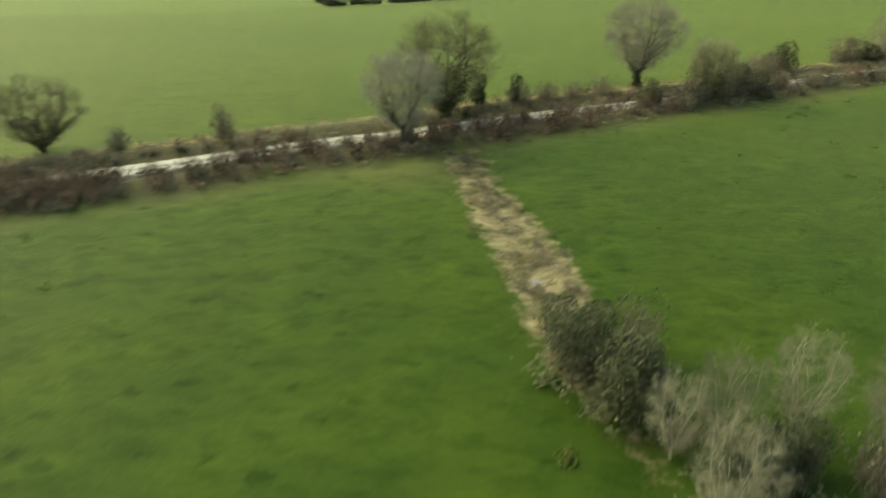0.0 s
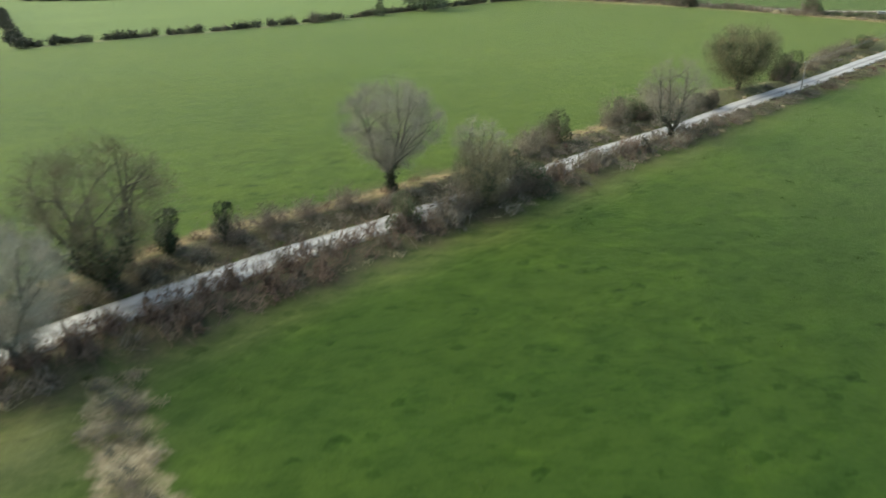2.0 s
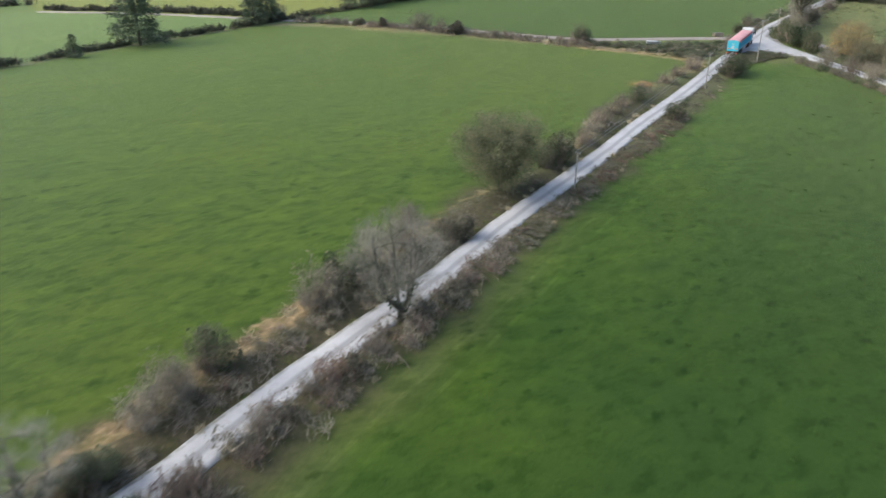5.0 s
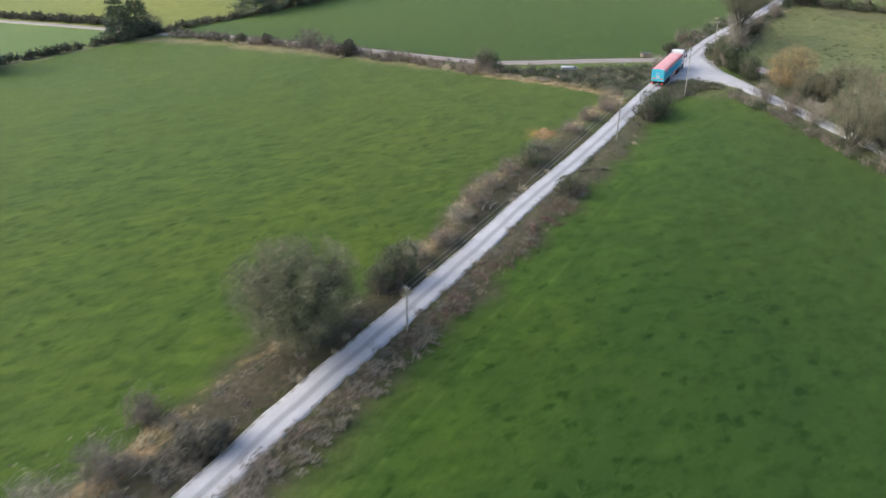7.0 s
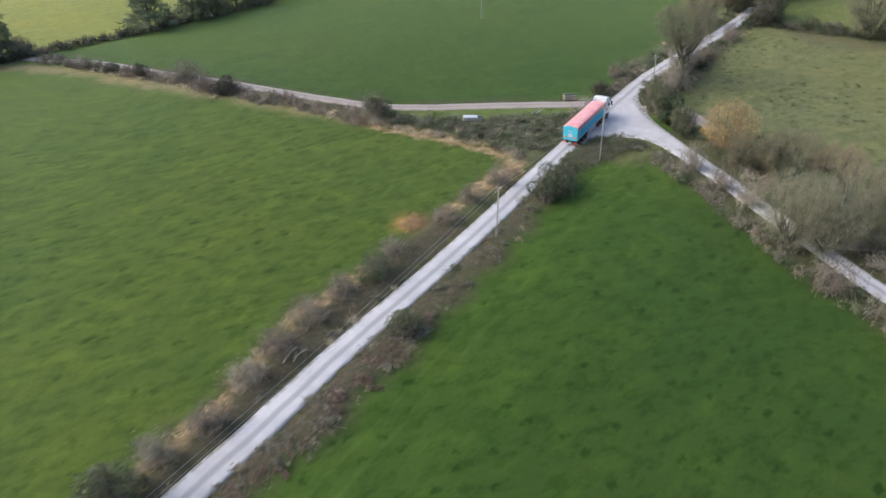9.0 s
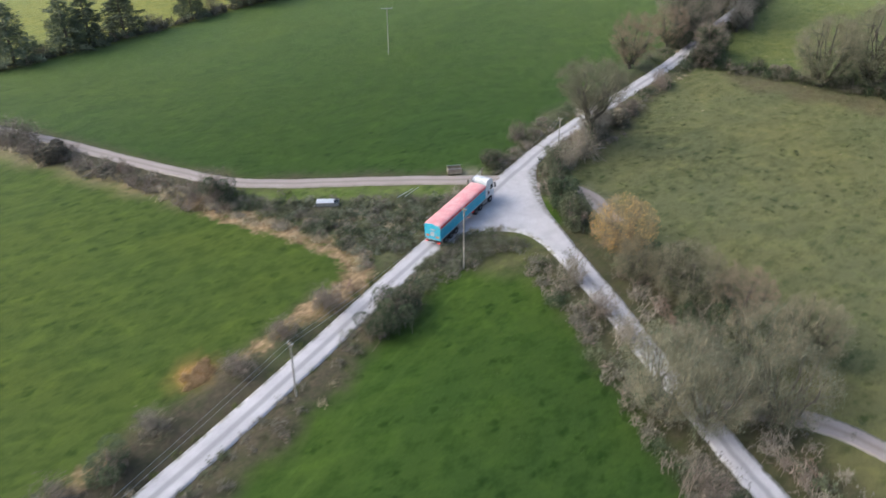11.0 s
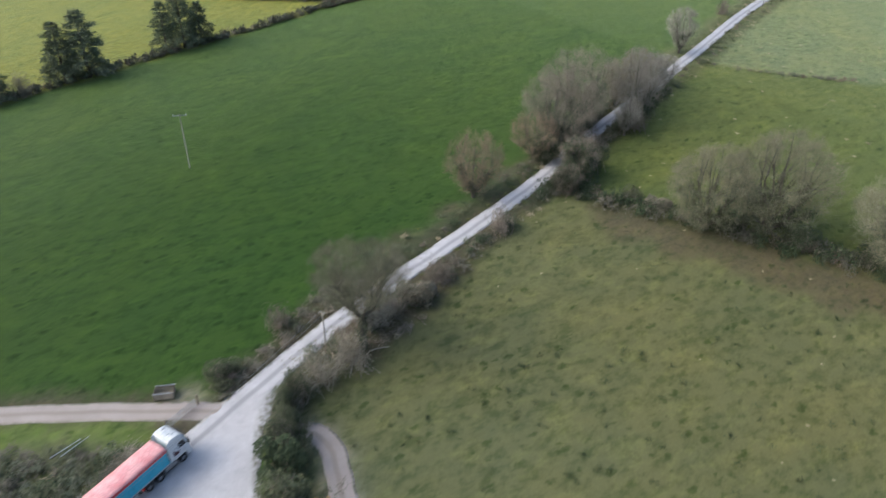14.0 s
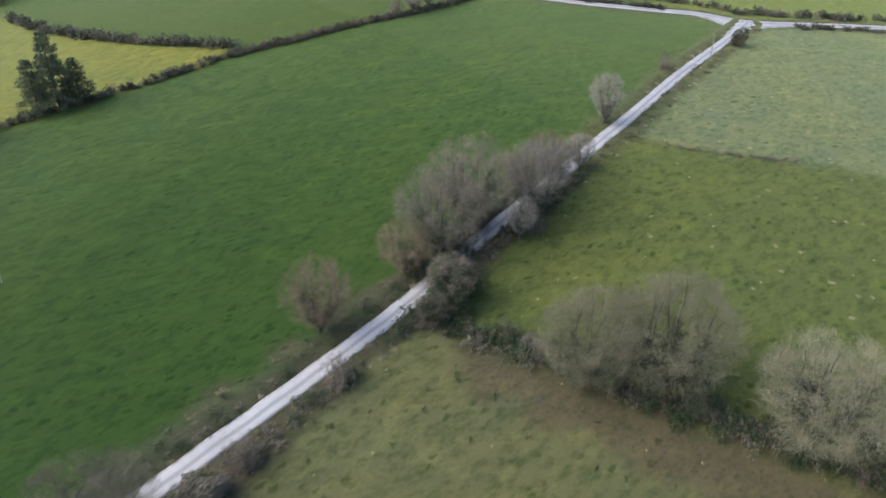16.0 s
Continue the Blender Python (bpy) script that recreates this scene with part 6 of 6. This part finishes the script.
gx, gy = 178.75, 142.2
gturn = math.degrees(math.atan2(1.25, 3.3))
field_gate(gx, gy, gturn)
for q in (-0.22, 3.75):
    post(gx + q * math.cos(radians(gturn)), gy + q * math.sin(radians(gturn)))
POLES = [(92.4, 103.5, 4.5), (141.8, 121.9, 6.4), (166.7, 128.2, 8.0), (197.2, 143.0, 5.0)]
for x, y, h in POLES:
    pole(x, y, h, "slim weathered timber telephone pole beside the lane", 0.32, 20 + RNG.normal() * 2, RNG.normal() * 1.2)
for (xa, ya, ha), (xb, yb, hb) in zip(POLES, POLES[1:]):
    for q in (-0.28, 0.28):
        wire((xa - 0.37 * q, ya + 0.93 * q, float(ground_z(xa, ya)) + ha - 0.03), (xb - 0.37 * q, yb + 0.93 * q, float(ground_z(xb, yb)) + hb - 0.03), 0.5)
pole(200.0, 194.7, 9.4, "tall timber power pole with a pale crossarm in the field", 1.1, 65)
pole(352.7, 183.4, 6.5, "slim weathered timber telephone pole beside the lane", 0.32, 20)


def crate(x, y, turn):
    """A slatted stock feeder with a rim of rails."""
    t = root("feed_crate", "grey slatted timber feed crate beside the farm track", "crate")
    l, w, h = 1.0, 0.7, 0.85
    for z in (0.12, 0.36, 0.6):
        for s in (-1, 1):
            part("board", boxed(-l, l, *sorted((s * w, s * (w - 0.03))), z, z + 0.19, bevel=0.008), TIMBER, t)
            part("end_board", boxed(*sorted((s * l, s * (l - 0.03))), -w + 0.034, w - 0.034, z, z + 0.19, bevel=0.008), TIMBER, t)
    for a in (-1, 1):
        for b in (-1, 1):
            part("corner_leg", boxed(*sorted((a * (l - 0.034), a * (l - 0.12))), *sorted((b * (w - 0.034), b * (w - 0.12))), 0, h, bevel=0.01), TIMBER, t)
        part("rim_rail", boxed(-l - 0.05, l + 0.05, *sorted((a * (w + 0.03), a * (w - 0.06))), h, h + 0.06, bevel=0.01), GALV, t, "pale steel rim")
    part("floor_board", boxed(-l + 0.034, l - 0.034, -w + 0.034, w - 0.034, 0.05, 0.1), TIMBER, t)
    t.matrix_basis = pose(x, y, float(ground_z(x, y)) + 0.02, 0, 0, turn)


def trough(x, y, turn):
    t = root("water_trough", "long pale galvanised water trough among brambles", "trough")
    l, w, h = 1.45, 0.55, 0.62
    part("base", boxed(-l, l, -w, w, 0.1, 0.16, bevel=0.02), GALV, t)
    for s in (-1, 1):
        part("side_panel", boxed(-l, l, *sorted((s * w, s * (w - 0.03))), 0.164, h, bevel=0.01), GALV, t)
        part("end_panel", boxed(*sorted((s * l, s * (l - 0.03))), -w + 0.034, w - 0.034, 0.164, h, bevel=0.01), GALV, t)
        part("foot", boxed(*sorted((s * (l - 0.2), s * (l - 0.35))), -w, w, 0, 0.096), CONCRETE, t)
    part("lid", boxed(-l - 0.03, l * 0.55, -w - 0.03, w + 0.03, h + 0.002, h + 0.03, bevel=0.01), RAIL, t, "pale sheet lid")
    part("water", boxed(-l + 0.034, l - 0.034, -w + 0.034, w - 0.034, 0.164, 0.48), GLASS, t, "dark still water")
    t.matrix_basis = pose(x, y, float(ground_z(x, y)) + 0.55, 4, 2, turn)


crate(179.9, 146.9, -28)
trough(160.5, 149.4, -32)
for k, (x, y, a) in enumerate(((169.8, 144.7, 12), (170.6, 144.4, 18))):
    r = tagged(new("fence_rail", mesh_of("fence_rail", *tubes(np.array([[-1.5, 0, 0.0]]), np.array([[1.5, 0, 0.25]]), np.array([0.055]), np.array([0.045]), 8), GALV)), "pale loose rail lying on brambles", "rail", "loose rails")
    r.matrix_basis = pose(x, y, float(ground_z(x, y)) + 1.15, 0, 0, a)


def puddle(x, y):
    """Standing water in the old ditch, with an uneven shore."""
    n, rng = 28, np.random.default_rng(5)
    a = np.arange(n) * 2 * np.pi / n
    r = 0.85 + 0.2 * np.sin(2 * a + 1) + 0.1 * np.sin(5 * a) + rng.normal(size=n) * 0.03
    edge = np.column_stack([r * 0.8 * np.cos(a), r * 1.5 * np.sin(a), np.zeros(n)])
    low_ = edge * np.array([1.06, 1.06, 1]) - np.array([0, 0, 0.25])
    faces = [list(range(n))] + [[i, (i + 1) % n, (i + 1) % n + n, i + n] for i in range(n)]
    ob = tagged(new("water", mesh_of("water", np.vstack([edge, low_]), faces, WATER)), "shallow puddle in the old ditch, sky reflection in its pale colour", "puddle", kind="structure")
    ob.matrix_basis = pose(x, y, float(ground_z(x, y)) - 0.26, 0, 0, 10)


def fallen_branch(x, y, turn, length, lift):
    """A bleached broken bough with two side stubs."""
    rng = np.random.default_rng(int(x * 10))
    line = arc(np.zeros(3), np.array([length / 2, 0.18, 0.22]), np.array([length, 0, 0.08]), 6)
    line[1:-1] += rng.normal(size=(5, 3)) * 0.03
    r = np.linspace(0.075, 0.03, 7)
    t = root("fallen_branch", "pale bleached fallen branch lying in the verge", "branch", "fallen branches")
    part_mesh("bough", tubes(line[:-1], line[1:], r[:-1], r[1:], 7), BIRCH_BARK, t)
    for k, sgn in ((2, 1), (4, -1)):
        part_mesh("stub", tubes(line[k:k + 1], line[k:k + 1] + np.array([[0.4, 0.45 * sgn, 0.15]]), np.array([0.04]), np.array([0.015]), 6), BIRCH_BARK, t)
    t.matrix_basis = pose(x, y, float(ground_z(x, y)) + lift, 0, 0, turn)


WATER = nodes_of("ditch_water")[0]
# pale lilac base colour stands in for the sky's reflection
WATER.node_tree.nodes["Principled BSDF"].inputs["Base Color"].default_value = (0.3, 0.285, 0.29, 1)
WATER.node_tree.nodes["Principled BSDF"].inputs["Roughness"].default_value = 0.05
puddle(*PUDDLE)
for row in ((112.0, 116.6, 35, 2.6, 0.5), (112.8, 116.2, 28, 2.0, 0.55), (197.2, 137.4, 50, 2.8, 0.3), (200.8, 139.0, -20, 2.2, 0.3), (158.6, 149.8, 20, 2.4, 0.8)):
    fallen_branch(*row)

# from the plan's units to metres
for ob in list(scene.objects):
    if ob.parent is None and ob.type in ("MESH", "EMPTY"):
        ob.matrix_basis = Matrix.Scale(SCALE, 4) @ ob.matrix_basis
